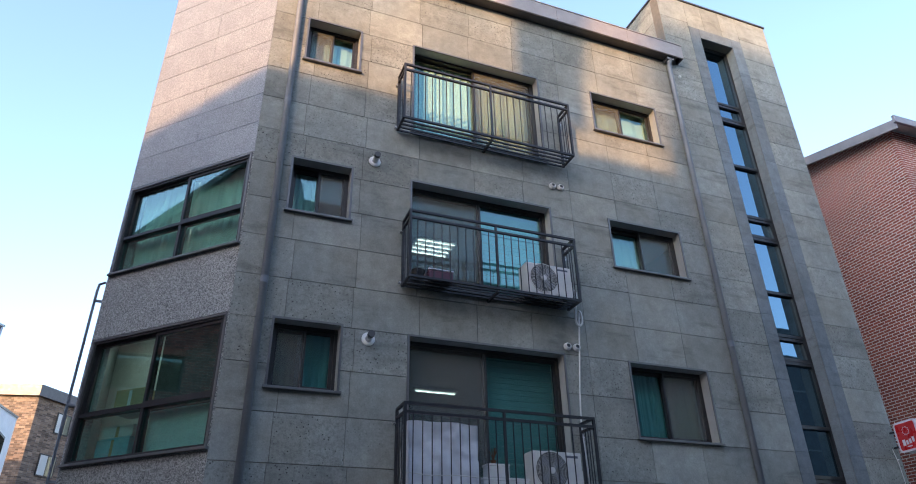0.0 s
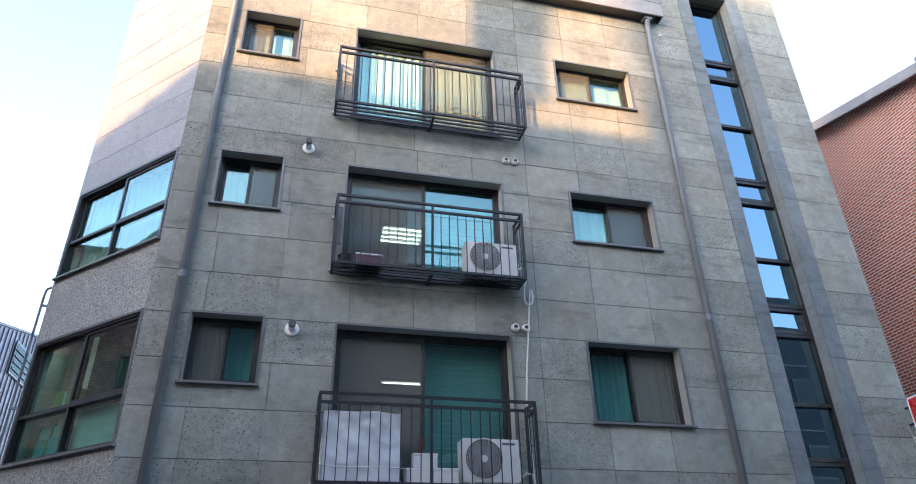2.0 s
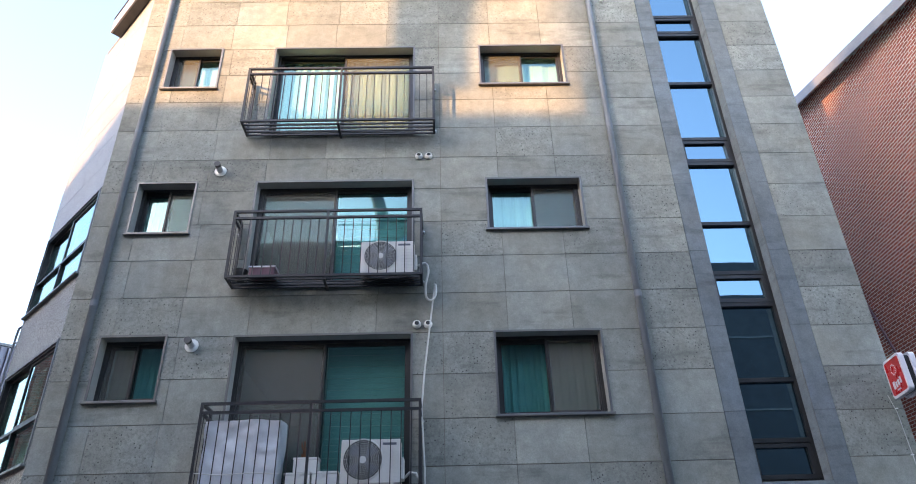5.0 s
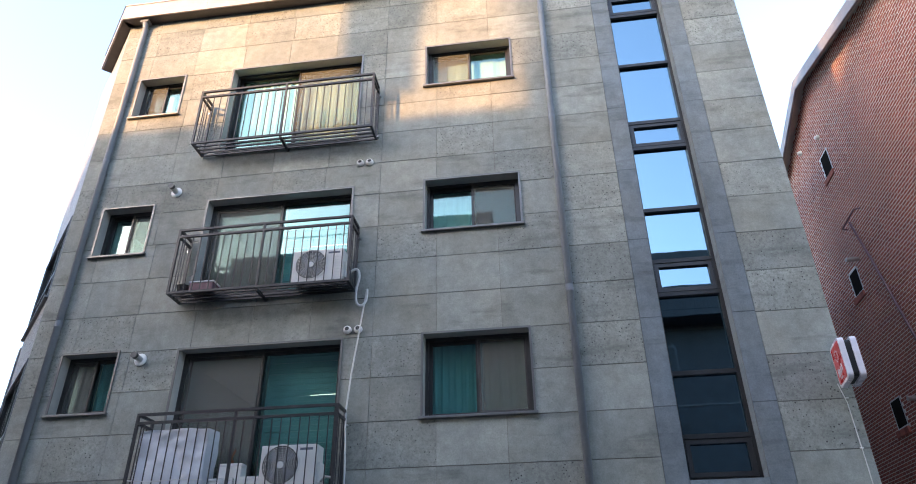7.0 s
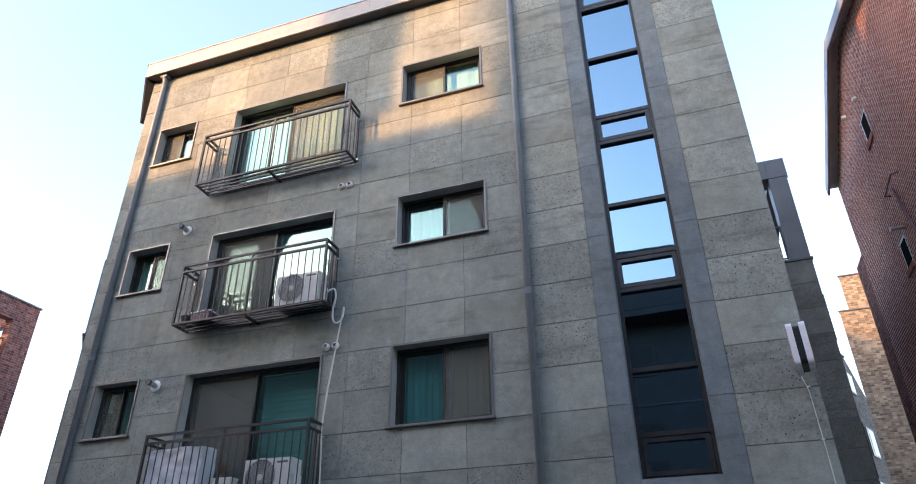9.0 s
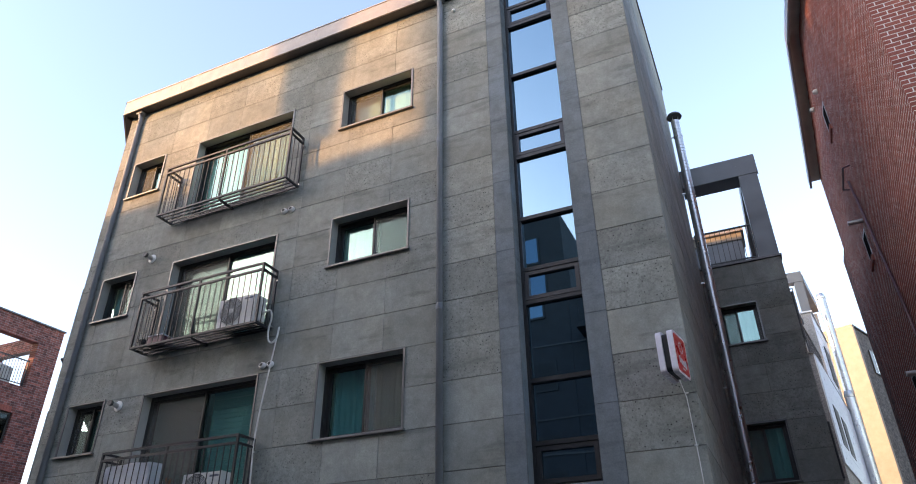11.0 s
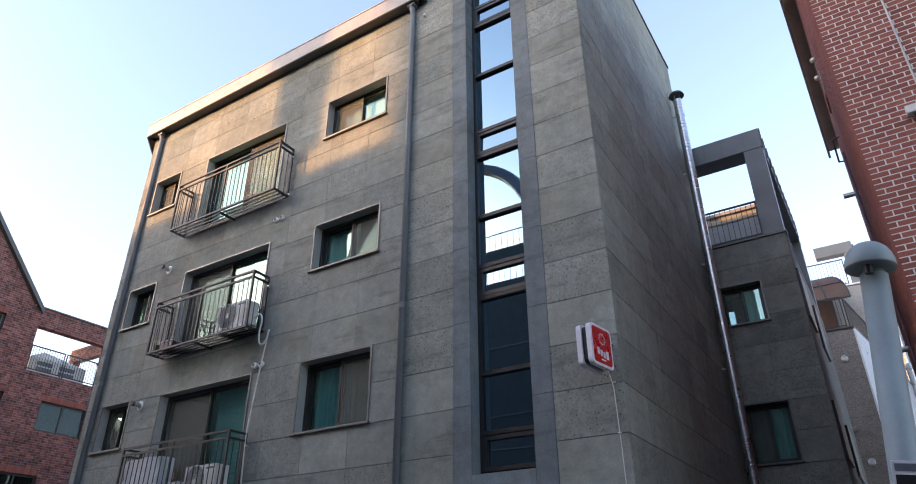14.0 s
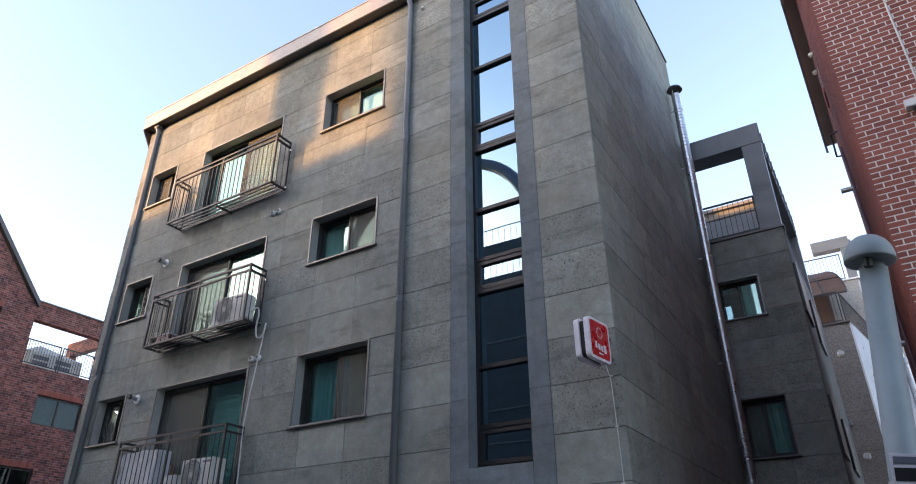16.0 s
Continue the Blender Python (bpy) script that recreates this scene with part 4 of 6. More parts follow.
def vent_cap(x, z):
    root = thing("vent_cap", (x, F, z), 0, "small round white vent cap with a dark mouth", "vent cap", "vent caps")
    part("hood", lathe(bmesh.new(), [(0.062, 0), (0.062, 0.02), (0.052, 0.05), (0.036, 0.06), (0.034, 0.03), (0.0, 0.03)], 20, pose(x, F - 0.001, z, 78)), M_WHITE, root, smooth=False)
    part("mouth", lathe(bmesh.new(), [(0.03, 0.034), (0.03, 0.058), (0, 0.058)], 16, pose(x, F - 0.001, z, 78)), M_BLACK, root, "dark mouth")


for x, z in ((5.51, 8.26), (5.67, 8.26), (5.49, 5.30), (5.65, 5.30)):
    vent_cap(x, z)
vent_s = thing("wall_camera_eye", (8.98, F, 11.87), 0, "tiny white wall fitting on the stair tower", "wall fitting")
part("hood", lathe(bmesh.new(), [(0.035, 0), (0.035, 0.03), (0.022, 0.05), (0, 0.05)], 14, pose(8.98, F - 0.001, 11.87, 85)), M_WHITE, vent_s)

hose = thing("drain_hose", (5.6, F - 0.1, 3.1), 0, "white drain hose hanging beside the balconies", "hose")
path = [(5.5, F - 0.20, 6.14), (5.62, F - 0.17, 6.20), (5.66, F - 0.15, 6.08), (5.62, F - 0.14, 5.86), (5.63, F - 0.12, 5.68), (5.70, F - 0.10, 5.64), (5.76, F - 0.08, 5.72), (5.765, F - 0.06, 5.88), (5.745, F - 0.03, 5.92)]
fine_path = []
for i in range(len(path) - 1):
    p0, p1, p2, p3 = [Vector(path[min(max(j, 0), len(path) - 1)]) for j in (i - 1, i, i + 1, i + 2)]
    for s in range(5):
        t = s / 5
        fine_path.append(0.5 * ((2 * p1) + (p2 - p0) * t + (2 * p0 - 5 * p1 + 4 * p2 - p3) * t * t + (3 * p1 - p0 - 3 * p2 + p3) * t ** 3))
part("loop", tube(bmesh.new(), fine_path, 0.017, 10), M_HOSE, hose, smooth=True)
part("drop", tube(bmesh.new(), [(5.75, F - 0.04, 5.90), (5.68, F - 0.05, 5.3), (5.6, F - 0.055, 4.6), (5.56, F - 0.06, 4.1), (5.60, F - 0.06, 3.3), (5.6, F - 0.06, 2.0)], 0.0125, 8), M_HOSE, hose, smooth=True)
bend = thing("coupling_hose", (5.45, F - 0.25, 3.1), 0, "white hose bend beside an air conditioner", "hose")
part("loop", tube(bmesh.new(), [(5.36, F - 0.28, 3.16), (5.42, F - 0.29, 3.22), (5.5, F - 0.28, 3.21), (5.53, F - 0.26, 3.14), (5.53, F - 0.25, 3.06)], 0.017, 8), M_HOSE, bend, smooth=True)

# ---------------------------------------------------------------- the square blade sign
sign = thing("blade_sign", (11.9, F - 0.1, 4.02), 0, "square red and white double-faced sign box on brackets", "sign")


def rounded_plate(x0, x1, y0, y1, z0, z1, r):
    bm = bmesh.new()
    pts = []
    for cy, cz, a0 in ((y1 - r, z1 - r, 0), (y0 + r, z1 - r, 90), (y0 + r, z0 + r, 180), (y1 - r, z0 + r, 270)):
        for k in range(6):
            a = radians(a0 + 18 * k)
            pts.append((cy + r * math.cos(a), cz + r * math.sin(a)))
    f = bm.faces.new([bm.verts.new((x0, y, z)) for y, z in pts])
    e = bmesh.ops.extrude_face_region(bm, geom=[f])
    for v in e["geom"]:
        if isinstance(v, bmesh.types.BMVert):
            v.co.x = x1
    return bm


SY0, SY1, SZ0, SZ1 = 8.04, 8.52, 4.02, 4.53
part("core", rounded_plate(11.865, 11.935, SY0 + 0.03, SY1 - 0.03, SZ0 + 0.03, SZ1 - 0.03, 0.05), M_BLACK, sign)
for x0, x1, xf, sgn in ((11.80, 11.864, 11.80, -1), (11.936, 12.0, 12.0, 1)):
    case = part("face_case", rounded_plate(x0, x1, SY0, SY1, SZ0, SZ1, 0.06), M_SIGNWHITE, sign, "white acrylic case")
    a, b = sorted((xf + sgn * 0.0005, xf + sgn * 0.004))
    part("red_panel", rounded_plate(a, b, SY0 + 0.035, SY1 - 0.035, SZ0 + 0.035, SZ1 - 0.035, 0.035), M_RED, case, "bright red panel")
    a, b = sorted((xf + sgn * 0.0045, xf + sgn * 0.007))
    yc, zc = (SY0 + SY1) / 2, SZ1 - 0.17
    emb = bmesh.new()
    for k in range(18):
        a0, a1 = 2 * math.pi * k / 18, 2 * math.pi * (k + 0.62) / 18
        rr = 0.065 + 0.012 * (k % 2)
        vs = [emb.verts.new((a, yc + r * math.cos(q), zc + r * math.sin(q))) for r, q in ((rr, a0), (rr, a1), (rr - 0.014, a1), (rr - 0.014, a0))]
        fc = emb.faces.new(vs)
        e = bmesh.ops.extrude_face_region(emb, geom=[fc])
        for v in e["geom"]:
            if isinstance(v, bmesh.types.BMVert):
                v.co.x = b
    part("emblem", emb, M_SIGNWHITE, case, "plain white ring mark")
    for k, (yo, zo, wy, hz) in enumerate(((-0.125, 0.0, 0.045, 0.085), (-0.06, -0.012, 0.05, 0.075), (0.008, -0.02, 0.045, 0.07), (0.07, -0.028, 0.06, 0.10))):
        yo = yo * -sgn if sgn < 0 else yo
        part("lettering_bar", B(a, yc + yo, SZ0 + 0.135 + zo, b, yc + yo + wy, SZ0 + 0.135 + zo + hz, bevel=0.001), M_SIGNWHITE, case, "white lettering as plain bars")
    part("lettering_bar", B(a, yc - 0.05, SZ0 + 0.072, b, yc + 0.05, SZ0 + 0.09), M_SIGNWHITE, case, "white lettering as plain bars")
for z in (4.14, 4.40):
    part("bracket", B(11.88, SY1 - 0.028, z, 11.92, F - 0.001, z + 0.03), M_RAIL, sign)
sign.matrix_basis = pose(11.97, F - 0.1, 4.02, 0, 0, -8.8)
cable = thing("sign_cable", (11.93, F, 0.6), 0, "thin pale cable running down from a sign", "cable")
part("cable", tube(bmesh.new(), [(11.9, F - 0.012, 4.14), (11.95, F - 0.012, 3.9), (11.965, F - 0.012, 3.2), (11.98, F - 0.012, 0.6)], 0.006, 6), M_HOSE, cable)
for z in (3.95, 3.34, 2.7):
    part("cable_clip", B(11.94, F - 0.02, z, 11.98, F - 0.001, z + 0.012), M_WHITE, cable)

# ---------------------------------------------------------------- steel flue beside the side wall
flue = thing("steel_flue", (12.3, 15.1, 0.3), 0, "long shiny spiral steel flue with a rain cap", "flue")
FX, FY = 12.26, 15.13
bm = bmesh.new()
pts, rad = [], []
for k in range(0, 125):
    z = 0.3 + k * 0.1
    for dz, rr in ((0.0, 0.103), (0.085, 0.103), (0.092, 0.107)):
        pts.append((FX, FY, z + dz))
        rad.append(rr)
tube(bm, pts, rad, 16)
part("duct", bm, M_STEEL, flue)
part("rain_cap", lathe(bmesh.new(), [(0.06, 0), (0.19, 0.0), (0.165, 0.06), (0.09, 0.12), (0, 0.14)], 24, pose(FX, FY, 12.93)), M_DGREY, flue, "dark domed rain cap")
for k in range(3):
    a = 2 * math.pi * k / 3
    part("cap_leg", tube(bmesh.new(), [(FX + 0.08 * math.cos(a), FY + 0.08 * math.sin(a), 12.78), (FX + 0.08 * math.cos(a), FY + 0.08 * math.sin(a), 12.94)], 0.008, 6), M_STEEL, flue)
for z in (3.2, 5.8, 8.2, 10.6, 12.3):
    part("wall_bracket", B(XR + 0.001, FY - 0.012, z, FX - 0.07, FY + 0.012, z + 0.03), M_STEEL, flue)
    part("joint_band", tube(bmesh.new(), [(FX, FY, z - 0.02), (FX, FY, z + 0.05)], 0.112, 16), M_STEEL, flue)

# ---------------------------------------------------------------- rear wing with a roof frame
WY = 15.77
WX1 = 13.84
WING_W = [(0.14, 1.05, 4.0, 5.18), (0.14, 1.05, 6.92, 7.83)]
m_wing = pose(12.05, WY, 0)
bmw = plate(0.002, WX1 - 12.05, 0, 8.82, WING_W, 0.02, 0.26)
bmw.transform(m_wing)
wall_wing = solid("wall_wing", bmw, M_JOINT, "shaded wing wall clad in grey basalt panels", "wall", kind="structure")
# this face is coloured darker than the basalt to stand for alley shade
wall_wing_side = solid("wall_wing_side", B(WX1 - 0.26, WY + 0.262, 0, WX1, 22.2, 8.82), M_WING_SHADE, "side wall of the rear wing with shade put into its colour", "wall", kind="structure")
wall_wing_back = solid("wall_wing_back", B(12.05, 22.0, 0, WX1 - 0.262, 22.2, 8.82), M_SLAB, "plain rear wall of the wing", "wall", kind="structure")
solid("wing_deck", B(12.05, WY + 0.262, 8.6, WX1 - 0.262, 21.99, 8.8), M_SLAB, "roof deck of the rear wing", "roof", kind="structure")
solid("wing_room_back", B(12.06, WY + 2.6, 0, WX1 - 0.27, WY + 2.7, 8.59), M_ROOMDARK, "plastered wall inside the wing", "wall", kind="structure")
solid("wing_floor", B(12.06, WY + 0.27, 6.0, WX1 - 0.27, WY + 2.59, 6.2), M_SLAB, "floor slab inside the wing", "floor", kind="structure")
wing_cap = solid("wing_coping", B(12.06, WY - 0.03, 8.825, WX1 + 0.03, WY + 0.28, 8.88, bevel=0.006), M_METAL, "dark metal coping of the roof terrace", "coping", kind="structure")
for n, (u0, u1, z0, z1) in enumerate(WING_W):
    slider(f"window_{n + 13}", u0, z0, u1 - u0, z1 - z0, (12.05 + u0, WY, z0), 0, "dark framed sliding window in a shaded wall", "left")
curtain("curtain", 0.15, 1.04, 4.0, 5.4, 0.34, M_BLIND_G, "dull green curtain behind a wing window", 5, 0.015, m_wing, 22)
curtain("curtain", 0.62, 1.02, 6.95, 8.59, 0.4, M_CURTAIN, "bright curtain behind a wing window", 2, 0.01, m_wing, 21)
for a, b in ((15.95, 17.2), (18.4, 19.6)):
    for z0 in (4.0, 6.9):
        solid("window_hood", box(bmesh.new(), WX1 + 0.001, a, z0, WX1 + 0.05, b, z0 + 1.1), M_PVC, "dark metal window surround on the wing side", "window surround", kind="structure", at=(WX1, (a + b) / 2, z0))
pergola = thing("roof_frame", (12.6, WY, 8.88), 0, "dark metal-clad roof terrace frame", "roof frame")
part("front_beam", B(12.06, WY + 0.0, 11.15, WX1, WY + 0.55, 11.69, bevel=0.008), M_CLAD, pergola)
part("column", B(13.40, WY + 0.01, 8.881, WX1 - 0.01, WY + 0.39, 11.149, bevel=0.008), M_CLAD, pergola)
part("rear_column", B(13.40, 21.4, 8.81, WX1 - 0.01, 21.8, 11.149, bevel=0.008), M_CLAD, pergola)
part("side_beam", B(13.40, WY + 0.551, 11.15, WX1, 21.8, 11.69, bevel=0.008), M_CLAD, pergola)
for k in range(12):
    y = WY + 0.05 + k * 0.48
    part("seam_rib", B(WX1 + 0.001, y, 11.12, WX1 + 0.025, y + 0.02, 11.71), M_CLAD, pergola)
for k in range(3):
    x = 12.5 + k * 0.45
    part("seam_rib", B(x, WY - 0.012, 11.16, x + 0.012, WY - 0.001, 11.68), M_CLAD, pergola)


def railing(name, p0, p1, z0, z1, label, step=0.11, group="railings"):
    """A picket railing between two points."""
    a, b = Vector((*p0, 0)), Vector((*p1, 0))
    L = (b - a).length
    root = thing(name, (*p0, z0), math.degrees(math.atan2(b.y - a.y, b.x - a.x)), label, "railing", group)
    h = z1 - z0
    part("top_rail", B(0, -0.02, h - 0.035, L, 0.02, h), M_RAIL, root, local=True)
    part("bottom_rail", B(0.035, -0.015, 0.08, L - 0.035, 0.015, 0.11), M_RAIL, root, local=True)
    for x in (0, L - 0.035):
        part("post", B(x, -0.0175, 0, x + 0.035, 0.0175, h - 0.036), M_RAIL, root, local=True)
    n = int(L / step)
    for i in range(1, n):
        x = L * i / n
        part("picket", B(x - 0.007, -0.007, 0.111, x + 0.007, 0.007, h - 0.036), M_RAIL, root, local=True)
    return root


railing("terrace_railing", (12.1, WY + 0.12), (13.39, WY + 0.12), 8.881, 9.84, "dark picket railing on a roof terrace")
railing("terrace_railing", (WX1 - 0.1, WY + 0.45), (WX1 - 0.1, 21.3), 8.82, 9.72, "dark picket railing along a terrace edge", 0.14)
hut = thing("terrace_hut", (12.2, 19.4, 8.81), 0, "slate-clad stair hut with a cream top band", "hut")
part("body", B(11.3, 19.0, 8.81, 13.2, 19.9, 11.08), M_PIPE, hut)
part("top_band", B(11.26, 18.96, 11.081, 13.24, 19.94, 11.31, bevel=0.01), M_CREAM, hut, "cream rendered band")
part("coping", B(11.2, 18.88, 11.311, 13.3, 20.0, 11.41, bevel=0.01), M_FASCIA, hut, "brown metal coping")

# ---------------------------------------------------------------- tiled house behind, in the gap
tiled = thing("tiled_house", (14.0, 24.0, 0), 0, "house clad in brown granite and white tile", "house")


def prism(pts, z0, z1):
    bm = bmesh.new()
    f = bm.faces.new([bm.verts.new((x, y, z0)) for x, y in pts])
    e = bmesh.ops.extrude_face_region(bm, geom=[f])
    for v in e["geom"]:
        if isinstance(v, bmesh.types.BMVert):
            v.co.z = z1
    return bm


NE = Vector((0.157, 0.988, 0)).normalized()     # along the white side
part("wall", prism([(12.2, 24.0), (14.42, 24.0), (15.77, 32.5), (12.2, 32.5)], 0, 8.95), M_TILE_BR, tiled)
part("upper_wall", prism([(12.6, 28.5), (15.06, 28.5), (15.69, 32.5), (12.6, 32.5)], 9.01, 12.0), M_TILE_PALE, tiled)
side_turn = math.degrees(math.atan2(NE.y, NE.x))
m_tile = pose(14.42, 24.0, 0, 0, 0, side_turn)
tile_holes = [(1.2, 2.3, 6.35, 7.6), (3.0, 4.2, 6.35, 7.6), (1.2, 2.3, 3.6, 4.9), (3.0, 4.2, 3.6, 4.9)]
zs = [5.6 + 0.56 * k for k in range(7)]
us = [0.0 + 1.05 * k for k in range(9)]
white_side = part("white_cladding", B(0.0, -0.03, 5.6, 8.4, -0.001, 8.94, m=m_tile), M_MORTAR, tiled, "white tiled side wall")
for i in range(8):
    for j in range(6):
        pl = plate(us[i] + 0.004, min(us[i + 1], 8.4) - 0.004, zs[j] + 0.004, min(zs[j + 1], 8.94) - 0.004, tile_holes, -0.042, -0.031)
        if pl:
            pl.transform(m_tile)
            part("wall_tile", pl, M_TILE_WH, white_side)
for (a, b, c, e) in tile_holes[:2]:
    w = part("window", box(bmesh.new(), a, -0.06, c, b, -0.032, e, m=m_tile), M_PVC, tiled, "dark framed window")
    part("pane", box(bmesh.new(), a + 0.06, -0.064, c + 0.06, b - 0.06, -0.061, e - 0.06, m=m_tile), M_BLACK, w)
m_up = pose(15.06, 28.5, 0, 0, 0, side_turn)
part("upper_cladding", box(bmesh.new(), 0.0, -0.02, 9.011, 4.0, -0.0035, 11.999, m=m_up), M_TILE_WH, tiled, "white tiled upper side")
for a, b, c, e in ((1.5, 2.9, 9.7, 11.1),):
    w = part("window", box(bmesh.new(), a, -0.05, c, b, -0.021, e, m=m_up), M_PVC, tiled, "dark framed window")
    part("pane", box(bmesh.new(), a + 0.06, -0.054, c + 0.06, b - 0.06, -0.051, e - 0.06, m=m_up), M_BLACK, w)
for z in (9.6, 10.2, 10.8, 11.4):
    part("course_joint", box(bmesh.new(), 0.05, -0.023, z, 3.9, -0.0205, z + 0.012, m=m_up), M_JOINT, tiled)
part("coping", prism([(12.15, 23.95), (14.46, 23.95), (15.82, 32.5), (12.15, 32.5)], 8.951, 9.0), M_METAL, tiled, "dark coping")
part("upper_coping", prism([(12.55, 28.45), (15.13, 28.45), (15.76, 32.5), (12.55, 32.5)], 12.001, 12.06), M_WHITE, tiled, "pale coping")
for z in (1.9, 3.0, 4.1, 5.2, 6.3, 7.4, 8.4):
    part("course_joint", B(12.3, 23.996, z, 14.42, 23.9999, z + 0.012), M_JOINT, tiled)
for x, z in ((13.98, 8.03), (13.93, 5.05)):
    part("vent_hood", lathe(bmesh.new(), [(0.10, 0), (0.10, 0.03), (0.075, 0.10), (0.06, 0.10), (0.06, 0.05), (0, 0.05)], 18, pose(x, 23.999, z, 80)), M_WHITE, tiled, "round white vent hood")
part("overflow_pipe", tube(bmesh.new(), [(13.75, 24, 5.95), (13.75, 23.6, 5.93)], 0.06, 12), M_STEEL, tiled)
near_rail = railing("balcony_railing", (12.5, 24.15), (14.3, 24.15), 9.0, 10.05, "dark picket railing of a tiled house", 0.13)
side_rail = railing("balcony_railing", (14.36, 24.3), (14.93, 27.9), 9.0, 10.05, "dark picket railing of a tiled house", 0.13)
part("porch_wall", B(12.6, 28.4, 9.011, 14.0, 28.49, 11.6), M_CANOPY, tiled, "dark brown porch wall")
canopy = thing("curved_canopy", (13.6, 25.0, 10.2), 0, "brown curved polycarbonate canopy with dark ribs", "canopy")
bm = bmesh.new()
secs = []
for i in range(11):
    a = radians(90 * i / 10)
    y, z = 28.49 - 1.6 * math.sin(a), 11.0 + 1.35 * math.cos(a)
    secs.append([bm.verts.new((x, y, z)) for x in (12.3, 13.75 + 0.87 * math.sin(a))])
for p, q in zip(secs, secs[1:]):
    bm.faces.new((p[0], p[1], q[1], q[0]))
e = bmesh.ops.extrude_face_region(bm, geom=list(bm.faces))
for v in e["geom"]:
    if isinstance(v, bmesh.types.BMVert):
        v.co.z += 0.012
part("sheet", bm, M_CANOPY, canopy)
for f in (0.01, 0.34, 0.67, 0.995):
    rib = []
    for i in range(11):
        q = math.sin(radians(9 * i))
        rib.append((12.3 + f * (1.45 + 0.87 * q), 28.48 - 1.62 * q, 10.985 + 1.35 * math.cos(radians(9 * i))))
    part("rib", tube(bmesh.new(), rib, 0.028, 6), M_RAIL, canopy)
for a in (32, 60, 90):
    q = math.sin(radians(a))
    part("purlin", tube(bmesh.new(), [(x, 28.48 - 1.62 * q, 10.985 + 1.35 * math.cos(radians(a))) for x in (12.32, 13.74 + 0.87 * q)], 0.024, 6), M_RAIL, canopy)
frame2 = thing("roof_frame", (14.6, 27.0, 10.8), 0, "grey metal-clad roof frame on a tiled house", "roof frame")
part("front_beam", B(13.85, 28.55, 13.36, 15.15, 28.9, 13.80, bevel=0.01), M_CLAD, frame2)
part("column", B(14.80, 28.57, 12.061, 15.12, 28.88, 13.359, bevel=0.01), M_CLAD, frame2)
part("side_beam", box(bmesh.new(), 0.36, 0.0, 13.36, 3.7, 0.3, 13.80, m=pose(15.15, 28.55, 0, 0, 0, side_turn)), M_CLAD, frame2)
part("rear_column", B(15.3, 31.8, 12.061, 15.6, 32.1, 13.149, bevel=0.01), M_CLAD, frame2)
top_rail_far = railing("roof_railing", (13.4, 28.6), (14.71, 28.6), 12.06, 13.15, "thin picket railing on a tiled house", 0.11)
for k, (x, y, z1) in enumerate(((16.14, 32.5, 14.2), (16.0, 31.6, 9.5))):
    f2 = thing("steel_flue", (x, y, 0.0), 0, "tall shiny steel flue behind a tiled house", "flue")
    part("duct", tube(bmesh.new(), [(x, y, 0.0), (x, y, z1)], 0.18, 18), M_STEEL, f2, smooth=False)
    part("rain_cap", lathe(bmesh.new(), [(0.19, 0), (0.2, 0.1), (0.14, 0.26), (0, 0.3)], 18, pose(x, y, z1 + 0.02)), M_STEEL, f2)

for ob in (tiled, near_rail, side_rail, top_rail_far, canopy, frame2):
    ob.matrix_basis = Matrix.Translation((0.1, -0.5, 0)) @ ob.matrix_basis

# ---------------------------------------------------------------- sunlit brick house far in the gap
far = thing("beige_brick_house", (18.5, 34, 0), 0, "sunlit beige brick house behind other houses", "house")
part("wall", prism([(17.22, 33.0), (26, 33.0), (28.5, 42), (20.2, 42)], 0, 13.9), M_BEIGE_X, far)
part("upper_wall", prism([(17.7, 33.3), (25, 33.3), (27.5, 41), (20.4, 41)], 13.96, 15.75), M_BEIGE_X, far)
part("coping", prism([(17.16, 32.94), (26.05, 32.94), (28.5, 42.05), (20.15, 42.05)], 13.901, 13.955), M_METAL, far)
part("upper_coping", prism([(17.64, 33.25), (25.05, 33.25), (27.5, 41.05), (20.35, 41.05)], 15.751, 15.81), M_METAL, far)
for z in (4.2, 7.2, 10.0):
    w = part("window", B(19.3, 32.95, z, 20.5, 32.999, z + 1.3), M_PVC, far, "dark framed window")
    part("pane", B(19.36, 32.944, z + 0.06, 20.44, 32.949, z + 1.24), M_GLASS_ST, w)

far.matrix_basis = Matrix.Translation((0.6, 0, 0)) @ far.matrix_basis

# ---------------------------------------------------------------- grey brick house, furthest in the gap
m_gb = pose(18.55, 44.0, 0, 0, 0, math.degrees(math.atan2(5.2, 2.25)))
grey = thing("grey_brick_house", (21.0, 50.0, 0), 0, "dark grey brick house with pale windows, far behind", "house")
bm = bmesh.new()
f = bm.faces.new([bm.verts.new(m_gb @ Vector((u, 0, z))) for u, z in ((0, 0), (9.5, 0), (9.5, 14.0), (8.4, 14.8), (5.7, 16.7), (0, 16.7))])
e = bmesh.ops.extrude_face_region(bm, geom=[f])
for v in e["geom"]:
    if isinstance(v, bmesh.types.BMVert):
        v.co += (m_gb.to_3x3() @ Vector((0, 8.0, 0)))
part("wall", bm, M_GREYBRICK, grey)
# the end face is coloured cream to stand for sun on it
part("sunlit_end", box(bmesh.new(), -0.3, -0.05, 0, -0.001, 8.0, 16.75, m=m_gb), M_CREAM, grey, "end wall with sunlight put into its pale colour")
